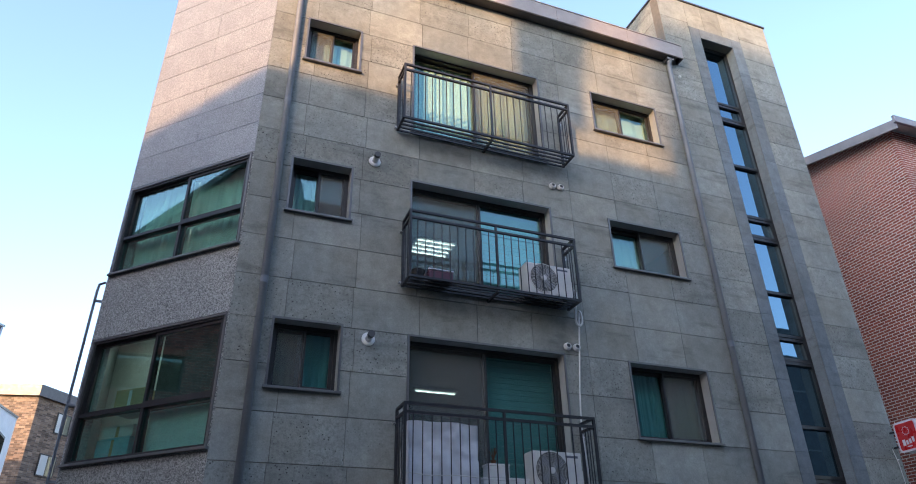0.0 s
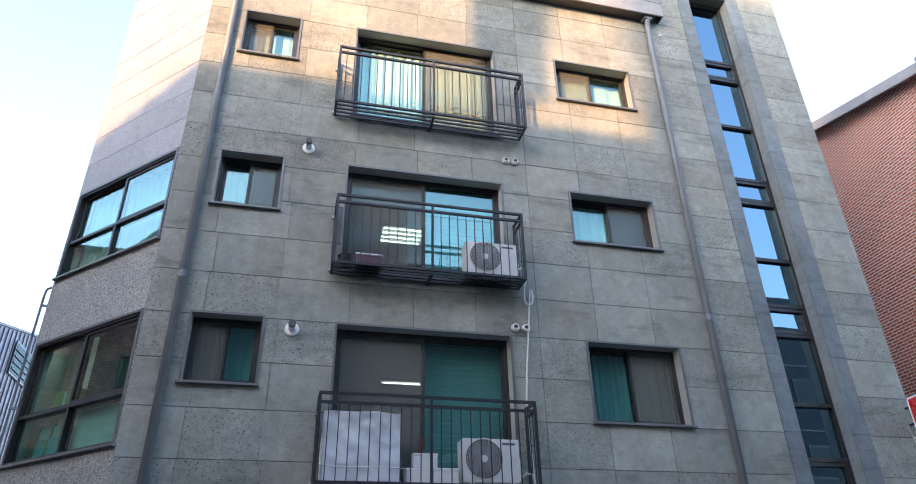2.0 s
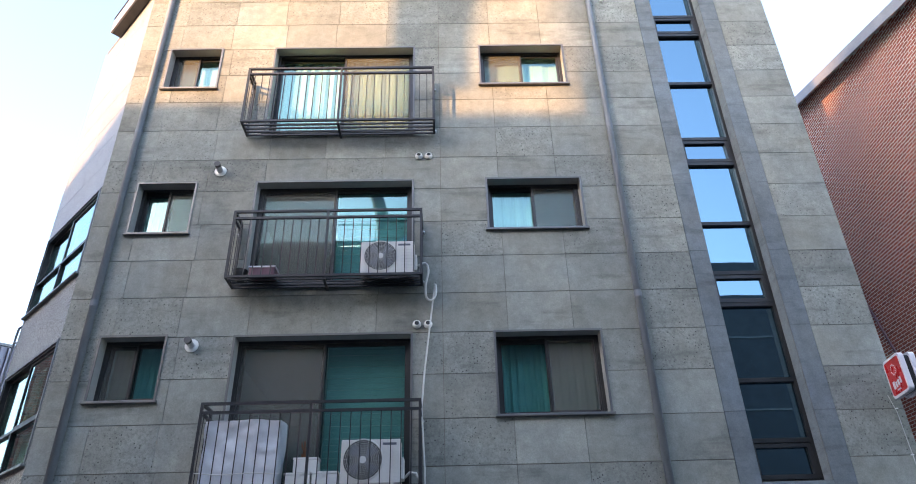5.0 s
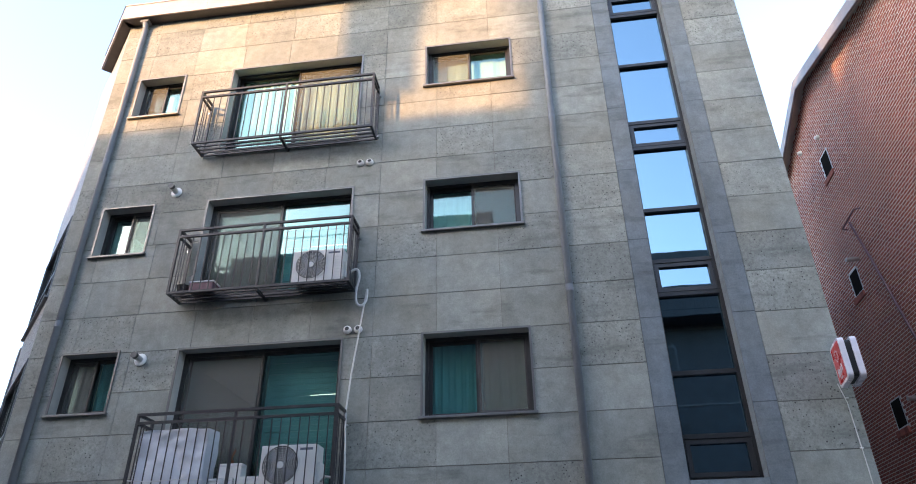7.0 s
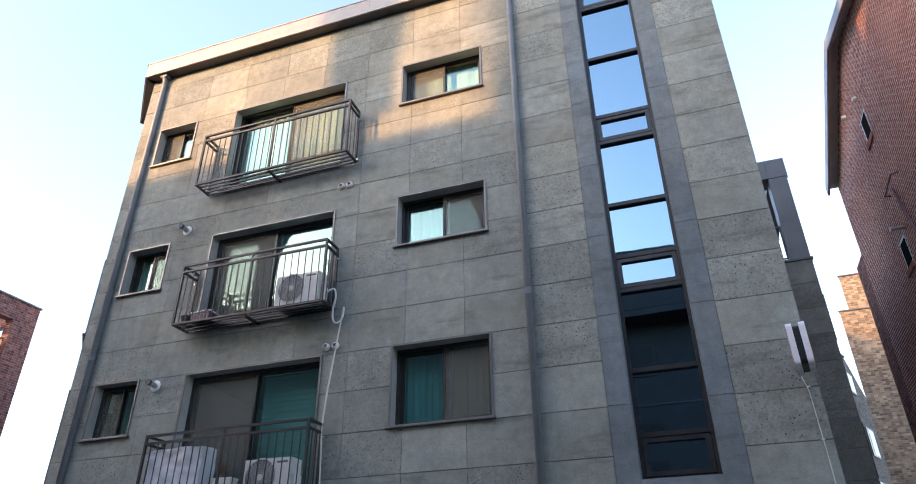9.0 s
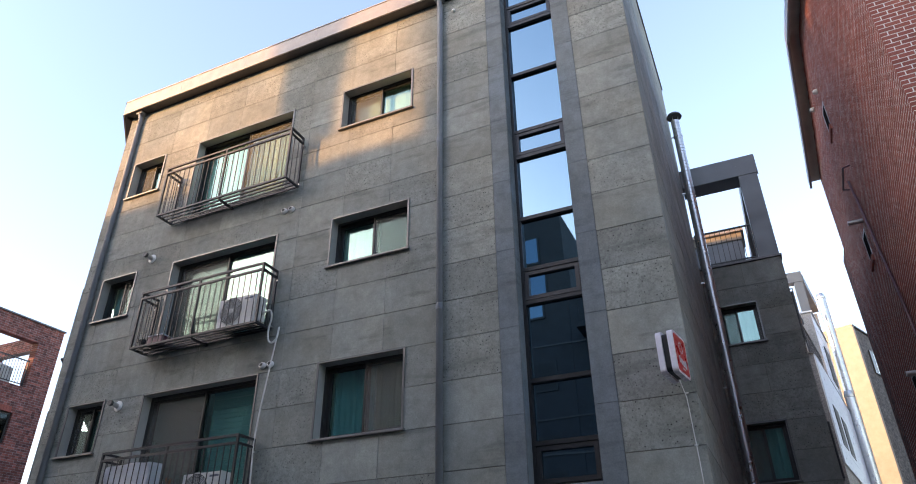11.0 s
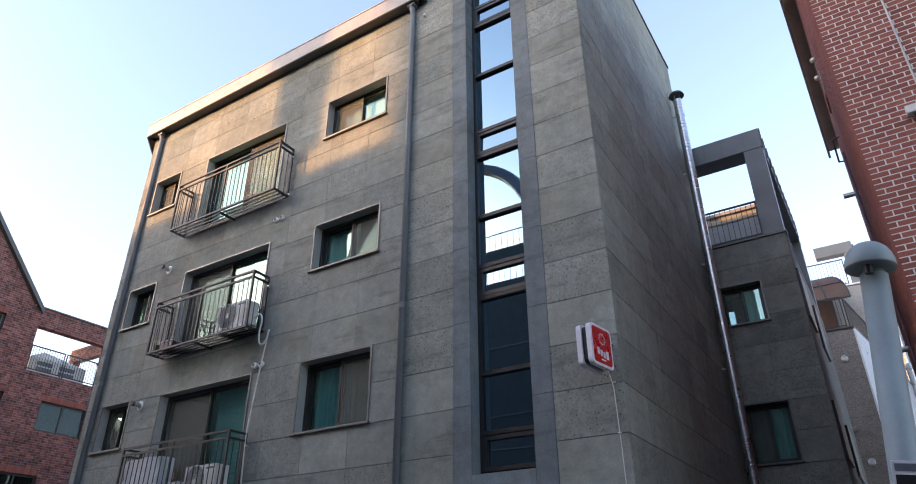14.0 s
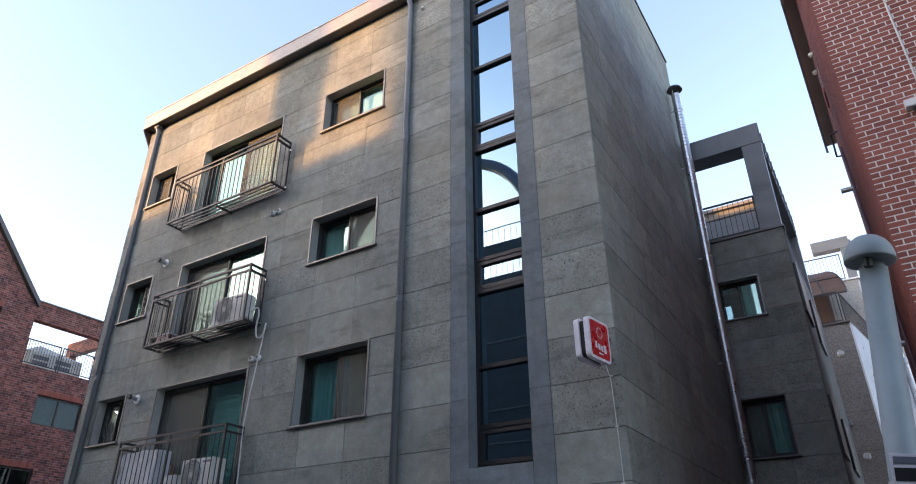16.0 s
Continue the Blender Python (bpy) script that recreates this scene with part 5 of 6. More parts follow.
part("coping", box(bmesh.new(), -0.32, -0.08, 16.751, 5.7, 8.0, 16.85, m=m_gb), M_METAL, grey)
for u0, u1, z0, z1 in ((1.3, 2.9, 14.2, 15.6), (4.3, 5.9, 14.2, 15.6), (2.3, 3.9, 10.4, 12.2), (5.6, 7.2, 10.4, 12.2), (2.3, 3.9, 7.0, 8.8), (5.0, 6.6, 7.0, 8.8)):
    w = part("window", box(bmesh.new(), u0, -0.08, z0, u1, -0.001, z1, m=m_gb), M_PVC, grey, "dark framed window")
    part("pane", box(bmesh.new(), u0 + 0.5, -0.09, z0 + 0.12, u1 - 0.1, -0.081, z1 - 0.12, m=m_gb), M_WHITE, w, "pale blind behind the pane")

M_RECESS_SHADE = painted("recess_shade", (0.02, 0.018, 0.017), 1.0, 0, 0.1, 9, 0.0)
# ---------------------------------------------------------------- red brick house on the other side of the gap
RB_TURN = -1.35
RB = Matrix.Translation((15.21, 8.6, 0)) @ Matrix.Rotation(radians(RB_TURN), 4, "Z")
RBL, RBD = 9.4, 9.0                        # length back from the street, width along it
RB_RIDGE, RB_LOW, RB_PEAK, RB_BACK = 5.3, 12.05, 13.4, 11.9


def roof_z(y):
    return RB_LOW + (RB_PEAK - RB_LOW) * y / RB_RIDGE if y < RB_RIDGE else RB_BACK + (RB_PEAK - RB_BACK) * (RBL - y) / (RBL - RB_RIDGE)


RBW = [(5.36, 5.86, 10.78, 11.38), (5.84, 6.34, 7.86, 8.44), (5.88, 6.38, 4.9, 5.5)]
bm = bmesh.new()
pts = [(0, 0), (RBL, 0), (RBL, RB_BACK), (RB_RIDGE, RB_PEAK), (0, RB_LOW)]
rh = thing("red_brick_house", (15.21, 8.6, 0), RB_TURN, "red brick house with pale joints and a low gable", "house")
f = bm.faces.new([bm.verts.new((0.0025, y, z)) for y, z in pts])
e = bmesh.ops.extrude_face_region(bm, geom=[f])
for v in e["geom"]:
    if isinstance(v, bmesh.types.BMVert):
        v.co.x = RBD
for v in bm.verts:
    if v.co.y < 0.01:
        v.co.y = 0.004
rb_wall = part("wall", bm, M_MORTAR, rh, "pale mortar bed of the brickwork", local=True)
# small windows in the gable wall: flush near-black plate painted as the recess's shade, with a white frame and a
# soldier-course sill
for (a, b, c, d) in RBW:
    w = part("window", B(-0.002, a, c, 0.002, b, d), M_RECESS_SHADE, rh, "small window, its recess shade painted as a near-black plate", local=True)
    wf = bmesh.new()
    box(wf, -0.006, a, c, -0.0025, a + 0.03, d)
    box(wf, -0.006, b - 0.03, c, -0.0025, b, d)
    box(wf, -0.006, a + 0.03, d - 0.03, -0.0025, b - 0.03, d)
    box(wf, -0.006, a + 0.03, c, -0.0025, b - 0.03, c + 0.03)
    part("frame", wf, M_TARP, w, "white frame", local=True)
    for k in range(6):
        part("sill_brick", B(-0.035, a + k * 0.1, c - 0.13, 0.02, a + k * 0.1 + 0.088, c - 0.01), M_BRICK, rh, local=True)
part("rear_annex", B(0.02, RBL + 0.001, 0, 4.0, RBL + 0.95, 9.8), M_BRICK_FX, rh, "brick annex behind", local=True)
# roof and verge
for y0, y1 in ((-0.35, RB_RIDGE), (RB_RIDGE, RBL + 0.05)):
    bm = bmesh.new()
    za, zb = RB_LOW + (RB_PEAK - RB_LOW) * (y0 / RB_RIDGE) if y0 < 1 else RB_PEAK, RB_PEAK if y1 < RBL else roof_z(y1)
    vs = [(x, y, z + o) for x in (-0.235, RBD + 0.3) for (y, z) in ((y0, za), (y1, zb)) for o in (-0.02, 0.02)]
    vv = [bm.verts.new(p) for p in vs]
    for q in ((0, 1, 3, 2), (4, 6, 7, 5), (0, 4, 5, 1), (2, 3, 7, 6), (0, 2, 6, 4), (1, 5, 7, 3)):
        bm.faces.new([vv[i] for i in q])
    part("roof_slab", bm, M_SOFFIT, rh, local=True)
    bm = bmesh.new()
    vs = [(x, y, z + o) for x in (-0.29, -0.237) for (y, z) in ((y0 - 0.02, za), (y1, zb)) for o in (-0.22, 0.04)]
    vv = [bm.verts.new(p) for p in vs]
    for q in ((0, 1, 3, 2), (4, 6, 7, 5), (0, 4, 5, 1), (2, 3, 7, 6), (0, 2, 6, 4), (1, 5, 7, 3)):
        bm.faces.new([vv[i] for i in q])
    part("verge_board", bm, M_EAVE, rh, "pale metal verge board", local=True)
part("front_gutter", B(-0.33, -0.43, RB_LOW - 0.16, RBD + 0.3, -0.36, RB_LOW + 0.04, bevel=0.01), M_EAVE, rh, "pale metal eave board", local=True)
# fittings on the gable wall
for y, z in ((5.55, 11.82), (6.72, 12.2)):
    part("vent_cap", lathe(bmesh.new(), [(0.06, 0), (0.06, 0.05), (0.04, 0.09), (0, 0.09)], 14, pose(-0.001, y, z, 0, -90)), M_WHITE, rh, "small vent cap", local=True)
for y, z in ((5.62, 8.5), (5.0, 5.2)):
    part("flue_stub", tube(bmesh.new(), [(-0.001, y, z), (-0.27, y, z)], 0.048, 14), M_STEEL, rh, "short steel flue", local=True)
bm = bmesh.new()
tube(bm, [(-0.04, 4.72, 9.28), (-0.16, 4.77, 9.28), (-0.16, 5.56, 9.24), (-0.04, 5.6, 9.24)], 0.018, 6)
tube(bm, [(-0.05, 5.38, 9.3), (-0.05, 5.0, 8.2), (-0.05, 4.4, 6.2), (-0.05, 4.0, 4.0), (-0.05, 4.0, 0.6)], 0.025, 8)
part("gas_pipe", bm, M_MAROON, rh, "dull red gas pipe", local=True)
part("front_conduit", tube(bmesh.new(), [(0.72, -0.012, 10.5), (0.72, -0.012, 0.5)], 0.012, 8), M_HOSE, rh, "pale conduit", local=True)
eye = part("wall_eye", B(0.52, -0.1, 6.33, 0.70, -0.001, 6.43, bevel=0.01), M_WHITE, rh, "white wall fitting", local=True)
part("lens", tube(bmesh.new(), [(0.6, -0.05, 6.325), (0.6, -0.13, 6.26)], 0.03, 10), M_DGREY, eye, local=True)

# ---------------------------------------------------------------- street lamp
LX, LY = 14.41, 5.15
lamp = thing("street_lamp", (LX, LY, 0), 0, "grey-green leaning lamp post with a domed hood", "street lamp")
part("post", lathe(bmesh.new(), [(0.15, 0), (0.15, 0.05), (0.085, 0.12), (0.08, 1.5), (0.074, 3.26), (0, 3.26)], 32, pose(LX, LY, 0)), M_LAMP, lamp, smooth=True)
part("hood", lathe(bmesh.new(), [(0.134, 0.0), (0.136, 0.01), (0.132, 0.05), (0.120, 0.088), (0.100, 0.122), (0.072, 0.148), (0.04, 0.163), (0, 0.168)], 40, pose(LX - 0.01, LY - 0.02, 3.295)), M_LAMP, lamp, "domed hood", smooth=True)
part("rim", lathe(bmesh.new(), [(0.130, 0.0), (0.118, -0.006), (0, -0.006)], 40, pose(LX - 0.01, LY - 0.02, 3.294)), M_LAMP, lamp)
part("neck", lathe(bmesh.new(), [(0.06, 0.0), (0.06, 0.03), (0, 0.03)], 24, pose(LX, LY, 3.2605)), M_LAMP, lamp)
part("socket", lathe(bmesh.new(), [(0.022, -0.05), (0.026, 0.0), (0, 0)], 16, pose(LX - 0.02, LY - 0.098, 3.287)), M_BLACK, lamp)
plate_root = part("number_plate", B(LX - 0.06, LY - 0.105, 1.93, LX + 0.17, LY - 0.098, 2.20, bevel=0.002), M_SIGNWHITE, lamp, "white plate with dark bars")
for i, (z0, z1, a, b, mt) in enumerate(((2.15, 2.185, -0.045, 0.155, M_INK), (2.065, 2.13, -0.045, 0.155, M_BLACK), (2.0, 2.05, -0.057, 0.167, M_INK), (1.945, 1.98, -0.045, 0.155, M_BLACK))):
    part("writing_bar", B(LX + a, LY - 0.108, z0, LX + b, LY - 0.1055, z1), mt, plate_root, "dark writing as a plain bar")
part("strap", lathe(bmesh.new(), [(0.084, 2.04), (0.084, 2.07), (0.078, 2.07)], 24, pose(LX, LY, 0)), M_STEEL, lamp)
part("plate_arm", B(LX + 0.02, LY - 0.097, 2.045, LX + 0.05, LY - 0.07, 2.065), M_STEEL, lamp)
lamp.matrix_basis = pose(LX, LY, 0, 0, 7.2, 0)

# ---------------------------------------------------------------- mixed red brick house across the side street
LBX = -9.0
lb = thing("mixed_brick_house", (LBX, 11.0, 0), 0, "mixed red brick house with a gable and an open terrace", "house")
LB_OPEN = (11.62, 14.15, 8.55, 10.08)
m_lb = pose(LBX, 0, 0, 0, 0, 90)
LBWIN = [(12.42, 14.02, 6.72, 7.68), (11.6, 12.95, 4.2, 5.34), (9.2, 10.55, 9.25, 10.16), (9.4, 11.2, 6.75, 7.70)]
bm = plate(11.35, 14.95, 0, 10.72, [LB_OPEN, *LBWIN[:2]], 0.0, 0.3)
bm.transform(m_lb)
part("wall", bm, M_BRICK_FX, lb)
bm = plate(4.5, 11.348, 0, 10.72, [*LBWIN[2:]], 0.0, 0.3)
bm.transform(m_lb)
part("gable_wall", bm, M_BRICK_FX, lb)
bm = bmesh.new()
f = bm.faces.new([bm.verts.new((LBX, y, z)) for y, z in ((4.5, 10.72), (11.348, 10.72), (7.92, 14.75))])
e = bmesh.ops.extrude_face_region(bm, geom=[f])
for v in e["geom"]:
    if isinstance(v, bmesh.types.BMVert):
        v.co.x = LBX - 0.3
part("gable_top", bm, M_BRICK_FX, lb)
part("end_wall", B(LBX - 7, 14.70, 0, LBX - 0.302, 14.95, 8.5), M_BRICK_FY, lb)
part("terrace_pier", B(LBX - 3.4, 14.70, 8.56, LBX - 3.0, 14.95, 10.2), M_BRICK_FY, lb)
part("terrace_beam", B(LBX - 3.4, 14.70, 10.2, LBX - 0.302, 14.95, 10.72), M_BRICK_FY, lb)
part("terrace_deck", B(LBX - 7, 11.36, 8.3, LBX - 0.302, 14.69, 8.5), M_SLAB, lb)
part("back_wall", B(LBX - 7.2, 4.5, 0, LBX - 7.01, 14.95, 8.5), M_BRICK_FX, lb)
part("front_wall", B(LBX - 7, 4.5, 0, LBX - 0.302, 4.75, 10.7), M_BRICK_FY, lb)
part("room_wall", B(LBX - 2.5, 4.76, 0, LBX - 2.4, 14.69, 8.29), M_ROOM, lb)
part("parapet_cap", B(LBX - 0.34, 11.36, 10.721, LBX + 0.04, 14.99, 10.77), M_METAL, lb, "dark metal cap")
for s, y0, y1 in ((1, 7.92, 11.6), (-1, 7.92, 4.2)):
    bm = bmesh.new()
    za, zb = 14.82, 10.5
    vs = [(x, y, z + o) for x in (LBX - 6.9, LBX + 0.12) for (y, z) in ((y0, za), (y1, zb)) for o in (0.0, 0.2)]
    vv = [bm.verts.new(p) for p in vs]
    for q in ((0, 1, 3, 2), (4, 6, 7, 5), (0, 4, 5, 1), (2, 3, 7, 6), (0, 2, 6, 4), (1, 5, 7, 3)):
        bm.faces.new([vv[i] for i in q])
    part("roof", bm, M_METAL, lb, "steep dark metal roof")
for (a, b, c, d) in LBWIN:
    fr = plate(a + 0.002, b - 0.002, c + 0.002, d - 0.002, [(a + 0.06, (a + b) / 2 - 0.025, c + 0.06, d - 0.06), ((a + b) / 2 + 0.025, b - 0.06, c + 0.06, d - 0.06)], 0.08, 0.15)
    fr.transform(m_lb)
    w = part("window", fr, M_PVC, lb, "dark two-pane window")
    for p0, p1 in ((a + 0.062, (a + b) / 2 - 0.027), ((a + b) / 2 + 0.027, b - 0.062)):
        pn = plate(p0, p1, c + 0.062, d - 0.062, [], 0.11, 0.116)
        pn.transform(m_lb)
        p = part("pane", pn, M_GLASS_LB, w)
        p.visible_shadow = False
    for k in range(int((b - a) / 0.09)):
        sb = plate(a + k * 0.09, a + k * 0.09 + 0.08, d + 0.005, d + 0.19, [], -0.008, -0.0005)
        sb.transform(m_lb)
        part("lintel_brick", sb, M_BRICK, lb)
railing("terrace_railing", (LBX - 0.12, 11.66), (LBX - 0.12, 12.85), 8.55, 9.45, "dark picket railing in a brick opening", 0.09)
railing("terrace_railing", (LBX - 0.12, 12.9), (LBX - 0.12, 14.12), 8.55, 9.45, "dark picket railing in a brick opening", 0.09)
tent = thing("terrace_tent", (LBX - 1.6, 12.8, 8.5), 0, "pale grey tent with clear windows on a terrace", "tent")
bm = bmesh.new()
v = [bm.verts.new(p) for p in ((LBX - 2.6, 11.9, 8.5), (LBX - 0.5, 11.9, 8.5), (LBX - 0.5, 13.9, 8.5), (LBX - 2.6, 13.9, 8.5), (LBX - 2.6, 11.9, 9.2), (LBX - 0.5, 11.9, 9.2), (LBX - 0.5, 13.9, 9.2), (LBX - 2.6, 13.9, 9.2), (LBX - 1.5, 12.8, 9.75))]
for q in ((0, 1, 5, 4), (1, 2, 6, 5), (2, 3, 7, 6), (3, 0, 4, 7), (4, 5, 8), (5, 6, 8), (6, 7, 8), (7, 4, 8), (3, 2, 1, 0)):
    bm.faces.new([v[i] for i in q])
part("cloth", bm, M_CURTAIN, tent)
for y in (12.15, 12.95):
    for z in (8.75, 8.95):
        part("clear_pane", B(LBX - 0.499, y, z, LBX - 0.49, y + 0.55, z + 0.14), M_INK, tent, "dark clear pane")

# ---------------------------------------------------------------- houses beyond the side street
zinc = thing("zinc_house", (-9, 22, 0), 0, "house clad in dark standing-seam zinc", "house")
ZX = -6.2


def side_wall(pts, x0, x1, y_back=-99.0):
    """A wall outline in y and z, drawn out along x."""
    bm = bmesh.new()
    f = bm.faces.new([bm.verts.new((x0, y, z)) for y, z in pts])
    e = bmesh.ops.extrude_face_region(bm, geom=[f])
    for v in e["geom"]:
        if isinstance(v, bmesh.types.BMVert):
            v.co.x = x1
            v.co.y = max(v.co.y, y_back)
    return bm


part("wall", side_wall([(17.2, 0), (25.98, 0), (25.98, 10.62), (17.2, 8.45)], ZX, -13.5, 24.6), M_SEAM, zinc)
part("lower_wall", side_wall([(26.0, 0), (27.4, 0), (27.4, 9.1), (26.0, 9.75)], ZX, -13.5), M_SEAM, zinc)
part("roof_edge", side_wall([(17.15, 8.455), (26.02, 10.645), (26.02, 10.72), (17.15, 8.53)], ZX + 0.04, -13.55, 24.6), M_METAL, zinc)
for k in range(30):
    y = 17.35 + k * 0.33
    z1 = 8.45 + (y - 17.2) * 0.247 - 0.02 if y < 25.9 else 9.75 - (y - 26) * 0.46 - 0.02
    part("seam", B(ZX + 0.001, y, 0, ZX + 0.03, y + 0.03, z1), M_SEAM, zinc)
w = part("window", B(ZX + 0.031, 23.1, 8.55, ZX + 0.06, 24.95, 9.62), M_PVC, zinc, "dark window with bars")
part("pane", B(ZX + 0.061, 23.18, 8.63, ZX + 0.066, 24.87, 9.54), M_GLASS_LB, w)
for k in range(4):
    part("bar", B(ZX + 0.08, 23.15, 8.72 + 0.2 * k, ZX + 0.095, 24.9, 8.745 + 0.2 * k), M_RAIL, w)
w = part("slit_window", B(ZX + 0.031, 26.3, 7.2, ZX + 0.06, 26.7, 7.75), M_PVC, zinc, "narrow dark window")
white_house = thing("white_house", (-9, 34, 0), 0, "white rendered house with a dark window", "house")
part("wall", side_wall([(30.0, 0), (38.3, 0), (38.3, 10.4), (30.0, 9.5)], -7.5, -15), M_PLASTER, white_house)
part("roof_edge", side_wall([(29.95, 9.51), (38.35, 10.41), (38.35, 10.5), (29.95, 9.6)], -7.46, -15.05), M_METAL, white_house)
w = part("window", B(-7.499, 32.0, 7.4, -7.46, 36.9, 9.2), M_PVC, white_house, "wide dark window")
part("pane", B(-7.459, 32.1, 7.5, -7.453, 36.8, 9.1), M_GLASS_LB, w)
bg = thing("beige_corner_house", (-7.5, 42, 0), 0, "beige brick house with a dark metal roof edge", "house")
C = Vector((-7.5, 42.0))
bgp = [(-7.5, 42.0), (-3.2, 48.0), (-9.0, 55), (-16.5, 44.0)]
part("wall", prism(bgp, 0, 12.5), M_BEIGE_X, bg)
part("roof_edge", prism([(-7.48, 41.75), (-2.95, 48.0), (-9.0, 55.3), (-16.8, 43.9)], 12.5, 13.1), M_METAL, bg, "dark metal roof edge")
bturn = math.degrees(math.atan2(6.0, 4.3))
for u, z in ((1.5, 10.85), (1.0, 8.55), (3.8, 10.6), (3.6, 8.3)):
    mm = pose(-7.5, 42.0, 0, 0, 0, bturn)
    w = part("window", box(bmesh.new(), u, -0.05, z, u + 1.2, -0.001, z + 1.15, m=mm), M_PVC, bg, "dark framed window")
    for a, b, mt in ((u + 0.07, u + 0.57, M_CURTAIN), (u + 0.63, u + 1.13, M_GLASS_ST)):
        part("pane", box(bmesh.new(), a, -0.056, z + 0.07, b, -0.051, z + 1.08, m=mm), mt, w)
pipe = thing("gas_riser", (-1.5, 10.6, 0), 0, "thin grey riser pipe at the wall corner", "pipe")
part("pipe", tube(bmesh.new(), [(CH_AT[0] - 0.02, CH_AT[1] + 0.05, 6.15), (CH_AT[0] - 0.10, CH_AT[1] + 0.1, 6.13), (CH_AT[0] - 0.11, CH_AT[1] + 0.1, 6.0), (CH_AT[0] - 0.11, CH_AT[1] + 0.1, 0.4)], 0.02, 8), M_PIPE, pipe)
for z in (5.85, 4.3, 3.3):
    part("clip", B(CH_AT[0] - 0.12, CH_AT[1] + 0.08, z, CH_AT[0] - 0.001, CH_AT[1] + 0.12, z + 0.03), M_PIPE, pipe)

# ---------------------------------------------------------------- across the street, behind the camera: seen in the panes, shades the front
OY = -7.0
opp = thing("opposite_house", (3, OY, 0), 0, "house across the street with shade put into its near-black walls", "house")


# near-black wall colour carries the shade that the panes mirror
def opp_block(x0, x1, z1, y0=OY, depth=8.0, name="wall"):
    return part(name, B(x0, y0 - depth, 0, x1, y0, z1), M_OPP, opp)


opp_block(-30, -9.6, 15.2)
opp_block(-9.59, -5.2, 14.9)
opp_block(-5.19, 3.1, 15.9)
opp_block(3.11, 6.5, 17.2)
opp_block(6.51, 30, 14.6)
# post added only to cast the upright shadow stripe on the front
part("shade_post", B(-8.65, OY - 0.7, 14.91, -8.1, OY - 0.2, 21.0), M_OPP, opp)
for x0 in (-20, -15.5, -11, 4.1, 8.0, 11.5, 15.5, 19.5, 24):
    for z0 in (6.5, 9.4):
        w = part("window", B(x0, OY + 0.001, z0, x0 + 1.7, OY + 0.05, z0 + 1.2), M_PVC, opp, "dark framed window")
        part("pane", B(x0 + 0.08, OY + 0.051, z0 + 0.08, x0 + 1.62, OY + 0.056, z0 + 1.12), M_BLACK, w)
for z in (2.6, 5.4, 8.3, 11.2):
    part("string_course", B(-29.9, OY + 0.001, z, 29.9, OY + 0.03, z + 0.06), M_METAL, opp)
for z0 in (12.4, 14.9):
    w = part("window", B(4.1, OY + 0.001, z0, 5.5, OY + 0.05, z0 + 1.3), M_PVC, opp, "dark framed window")
    part("pane", B(4.18, OY + 0.051, z0 + 0.08, 5.42, OY + 0.056, z0 + 1.22), M_GLASS_ST, w)
part("terrace_slab", B(7.0, OY + 0.001, 11.35, 16.0, OY + 1.1, 11.55), M_OPP, opp)
# unseen block, set along the sun's direction to shade the stair tower
tower_block = thing("shade_block", (-19.5, -31.2, 0), 0, "unseen tall block added to shade the stair tower", "building")
part("wall", B(-25.1, -32.2, 0, -14.0, -30.2, 27.6), M_OPP, tower_block)
part("parapet", B(-25.15, -32.25, 27.601, -13.95, -30.15, 27.7), M_METAL, tower_block)
railing("roof_railing", (-4.6, OY - 0.2), (3.0, OY - 0.2), 15.9, 16.8, "dark picket railing on the opposite roof", 0.3)
railing("terrace_railing", (7.1, OY + 1.0), (15.9, OY + 1.0), 11.55, 12.5, "dark picket railing on the opposite terrace", 0.16)
arch = thing("roof_arch", (-2.5, OY - 1.0, 15.9), 0, "broad dark steel arch on the opposite roof", "roof arch")
bm = bmesh.new()
arc = []
for k in range(33):
    a = math.pi * k / 32
    c, q = math.cos(a), math.sin(a)
    arc.append((-2.5 + 5.8 * math.copysign(abs(c) ** 0.83, c), OY - 1.0, 15.91 + 5.9 * q ** 0.83))
tube(bm, arc, 0.30, 8)
part("arch", bm, M_SEAM, arch)

# ---------------------------------------------------------------- ground
bm = bmesh.new()
bmesh.ops.create_grid(bm, x_segments=40, y_segments=40, size=600)
solid("ground", bm, M_ASPHALT, "asphalt street and ground", "ground", kind="structure")
solid("pavement", B(-1.4, 6.9, 0.0, 15.0, F - 0.001, 0.12, bevel=0.01), M_PAVE, "concrete pavement along the building", "pavement", kind="structure")

# ---------------------------------------------------------------- stone panels of the grey building
k0 = int(math.floor((0 - COURSE0) / COURSE))
rows_all = [COURSE0 + COURSE * k for k in range(k0, 30)]


def rows_between(a, b):
    rs = [a] + [z for z in rows_all if a + 0.12 < z < b - 0.12] + [b]
    return rs


PITCH = 0.932
XP = 8.69                                # the joint behind the right rainwater pipe


def cols_main(k):
    right = [5.86, 6.79, 7.73]
    left = [5.86 - PITCH * i + (0.03, -0.02, 0.0)[(k + i) % 3] for i in range(1, 7)]
    return [XL] + sorted(x for x in left if XL + 0.25 < x) + right + [XP]


panels(wall_front, cols_main, rows_between(0.0, FA0 - 0.001), holes_main, M_BASALT, m_front)


def cols_strip(a, b):
    return lambda k: [a, b]


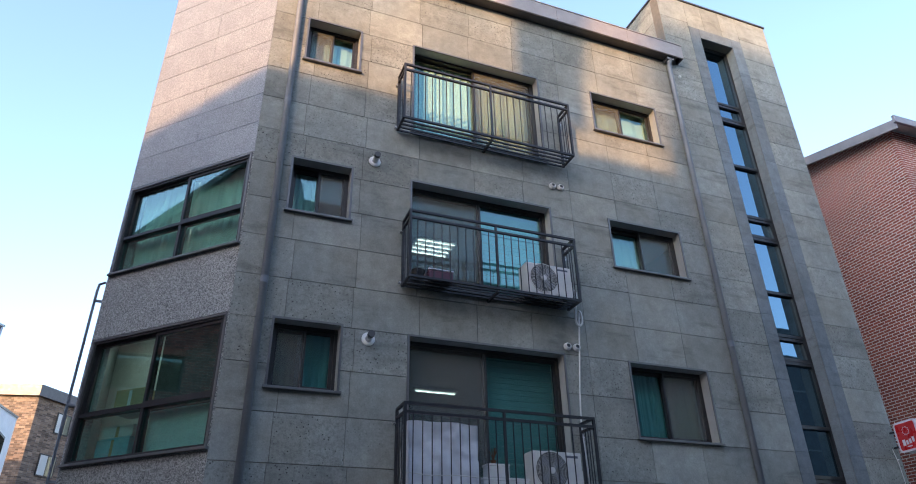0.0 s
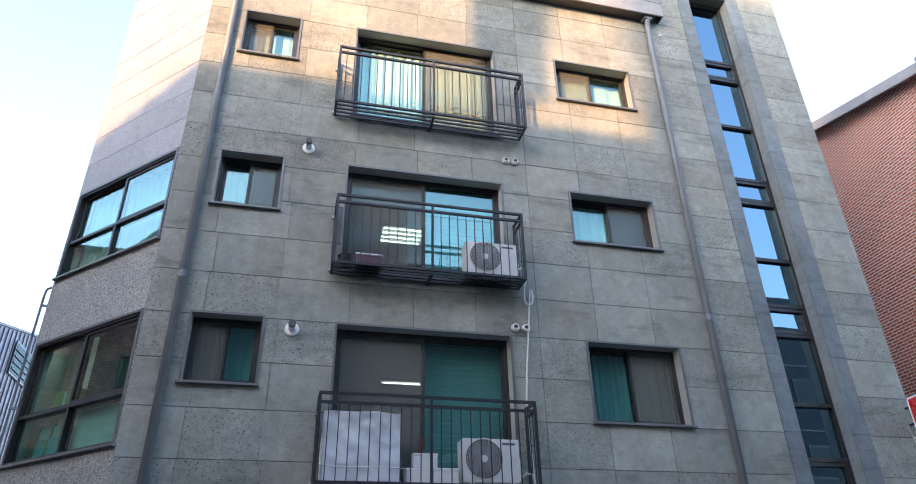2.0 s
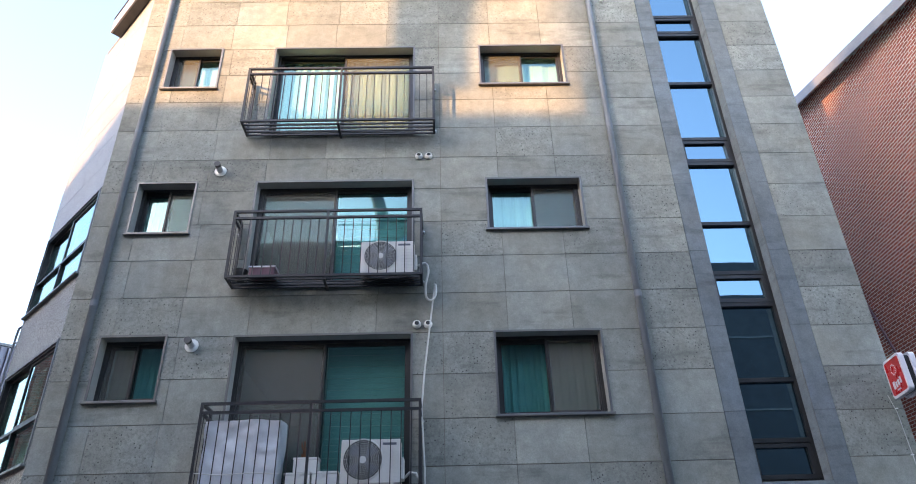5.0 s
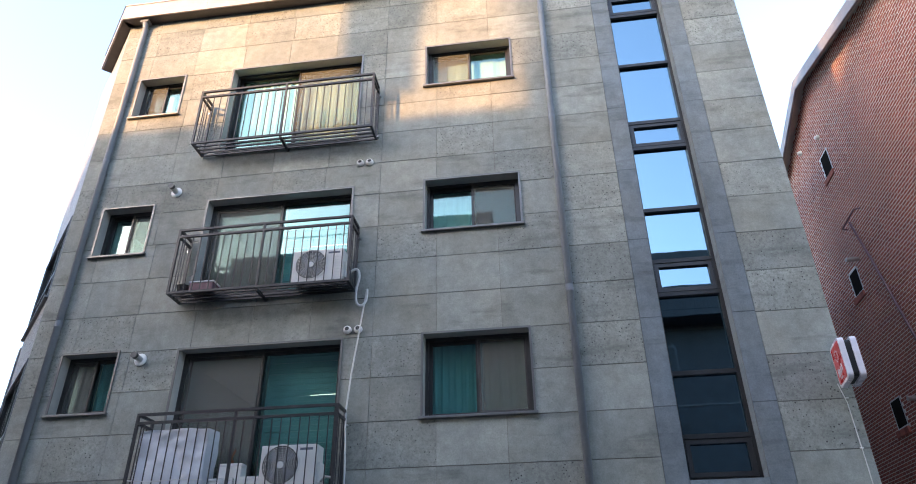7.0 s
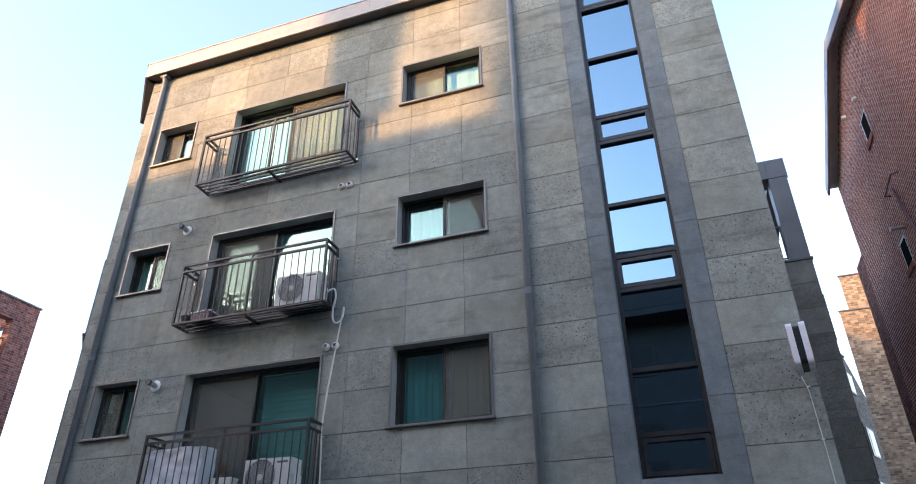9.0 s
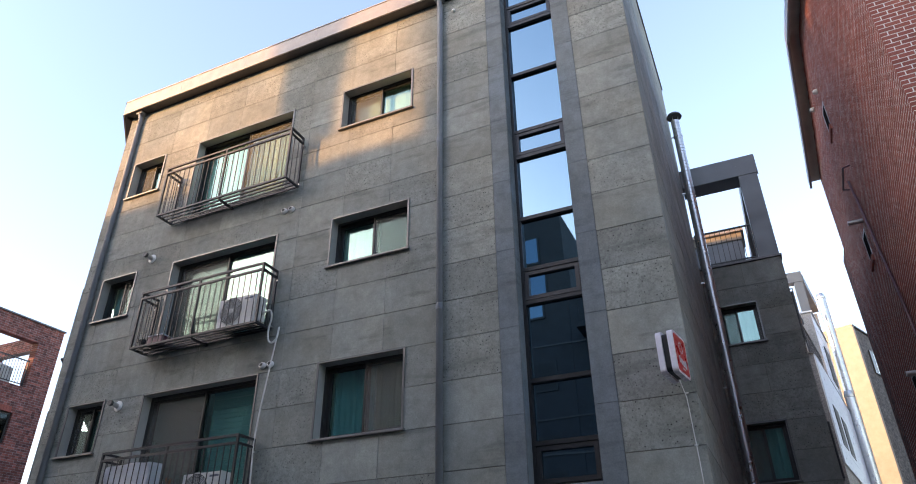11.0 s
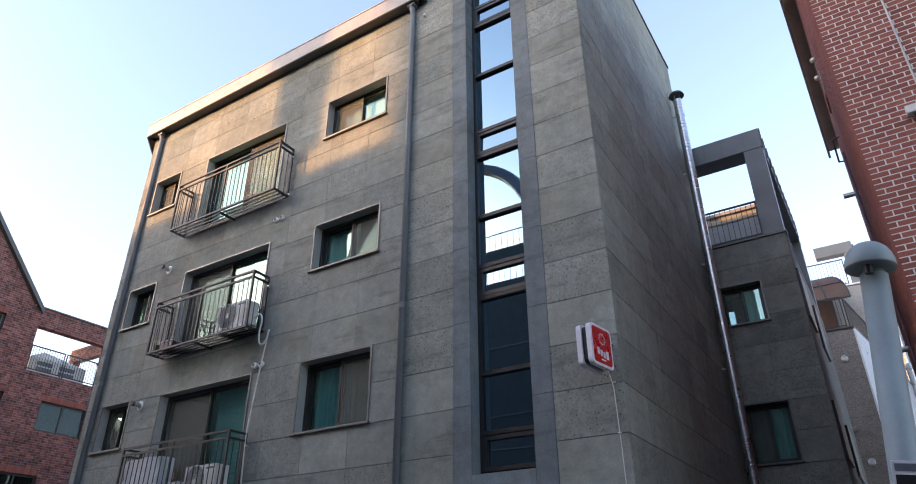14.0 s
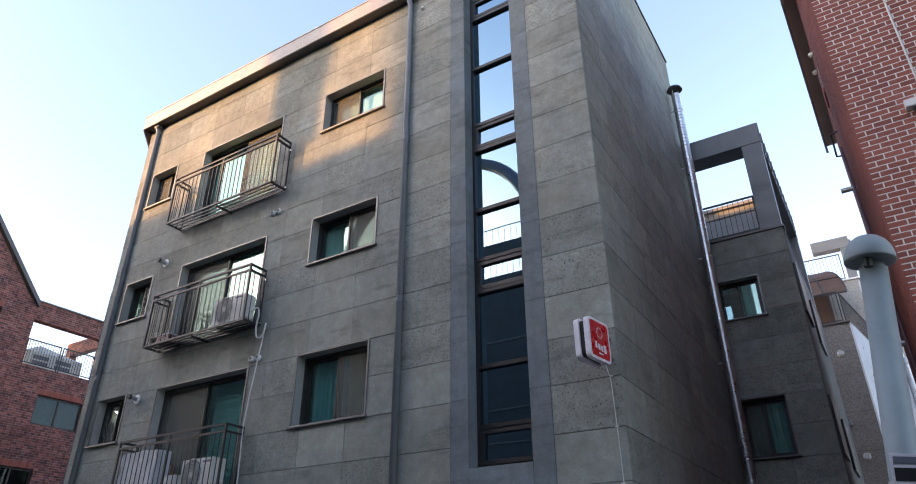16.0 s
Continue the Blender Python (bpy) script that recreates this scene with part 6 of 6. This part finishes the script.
panels(wall_tower, cols_strip(XP, BAND[0]), rows_between(0.0, FA0 - 0.001), [], M_BASALT, m_front)
panels(wall_tower, cols_strip(XT, BAND[0]), rows_between(FA0 - 0.001, TOWER), [], M_BASALT, m_front)
panels(wall_tower, cols_strip(BAND[1], XR), rows_between(0.0, TOWER), [], M_BASALT, m_front)
panels(wall_tower, cols_strip(BAND[0], BAND[1]), rows_between(0.0, BAND[2]), [], M_BASALT, m_front)
panels(wall_tower, lambda k: [BAND[0], 10.1, 10.62, BAND[1]], [BAND[3], TOWER], [], M_BASALT, m_front)
panels(wall_tower_left, lambda k: [0.021, 0.9, 1.8, 2.7, 3.98], rows_between(EAVE, TOWER), [], M_BASALT, m_tleft)
panels(wall_side, lambda k: [0.0] + [0.45 * (k % 2) + 0.92 * i for i in range(1, 8) if 0.45 * (k % 2) + 0.92 * i < BACK - F - 0.2] + [BACK - F], rows_between(2.0, TOWER), [], M_BASALT, m_side)
panels(wall_wing, lambda k: [0.0, 0.62 + 0.3 * (k % 2), WX1 - 12.05], rows_between(1.5, 8.82), WING_W, M_BASALT, m_wing)
panels(wall_cant, lambda k: [0.0, CH_L / 2, CH_L], [7.78] + [7.78 + 0.56 * i for i in range(1, 8)] + [FA0 - 0.001], CH_W, M_GRANITE, m_cant)
panels(wall_cant, lambda k: [0.0, CH_L], [0.0, 1.7, 3.45, 5.22, 6.2, 7.78], CH_W, M_GRANITE_D, m_cant)

# ---------------------------------------------------------------- bricks of the red brick house
BW, BH, GAP = 0.188, 0.0695, 0.0150


def brick_mesh(w):
    bm = box(bmesh.new(), 0, 0, 0, w, 0.03, BH - GAP)
    me = bpy.data.meshes.new("brick")
    bmesh.ops.recalc_face_normals(bm, faces=bm.faces)
    bm.to_mesh(me)
    bm.free()
    me.materials.append(M_BRICK)
    return me


full, half = brick_mesh(BW - GAP), brick_mesh(BW / 2 - GAP)
rest_v, rest_f = [], []


def loose_brick(corners):
    o = len(rest_v)
    rest_v.extend(corners)
    rest_f.extend([[o + i for i in q] for q in ((0, 1, 3, 2), (4, 6, 7, 5), (0, 4, 5, 1), (2, 3, 7, 6), (0, 2, 6, 4), (1, 5, 7, 3))])


made = 0
br = random.Random(3)
n_rows = int(RB_LOW / BH)
for r in range(n_rows):
    z = r * BH
    x = -BW / 2 if r % 2 else 0.0
    while x < 4.0:
        a, b = max(x, 0.0), x + BW - GAP
        if b - a > 0.05:
            jut = br.uniform(-0.001, 0.001)
            near = 4.6 < z < 9.4 and x < 1.25
            if near and made < 300:
                ob = new("brick", full if a == x else half)
                ob.parent = rb_wall
                ob.matrix_basis = pose(a, jut, z)
                made += 1
            else:
                loose_brick([(p, q + jut, s) for p in (a, b) for q in (0, 0.03) for s in (z, z + BH - GAP)])
        x += BW
for r in range(int(RB_PEAK / BH)):
    z = r * BH
    y = -BW / 2 if r % 2 else 0.0
    while y < RBL:
        a, b = max(y, 0.031), min(y + BW - GAP, RBL)
        c = (a + b) / 2
        if b - a > 0.04 and z + BH < roof_z(c) + 0.02 and not any(w[0] < c < w[1] and w[2] - 0.05 < z + 0.03 < w[3] for w in RBW):
            jut = br.uniform(-0.001, 0.001)
            loose_brick([(p + jut, q, s) for p in (0, 0.03) for q in (a, b) for s in (z, z + BH - GAP)])
        y += BW
me = bpy.data.meshes.new("brickwork")
me.from_pydata(rest_v, [], rest_f)
me.materials.append(M_BRICK_J)
bw = new("brickwork", me)
bw.parent = rh
tagged(bw, "rows of red bricks with pale joints", kind="stuff")
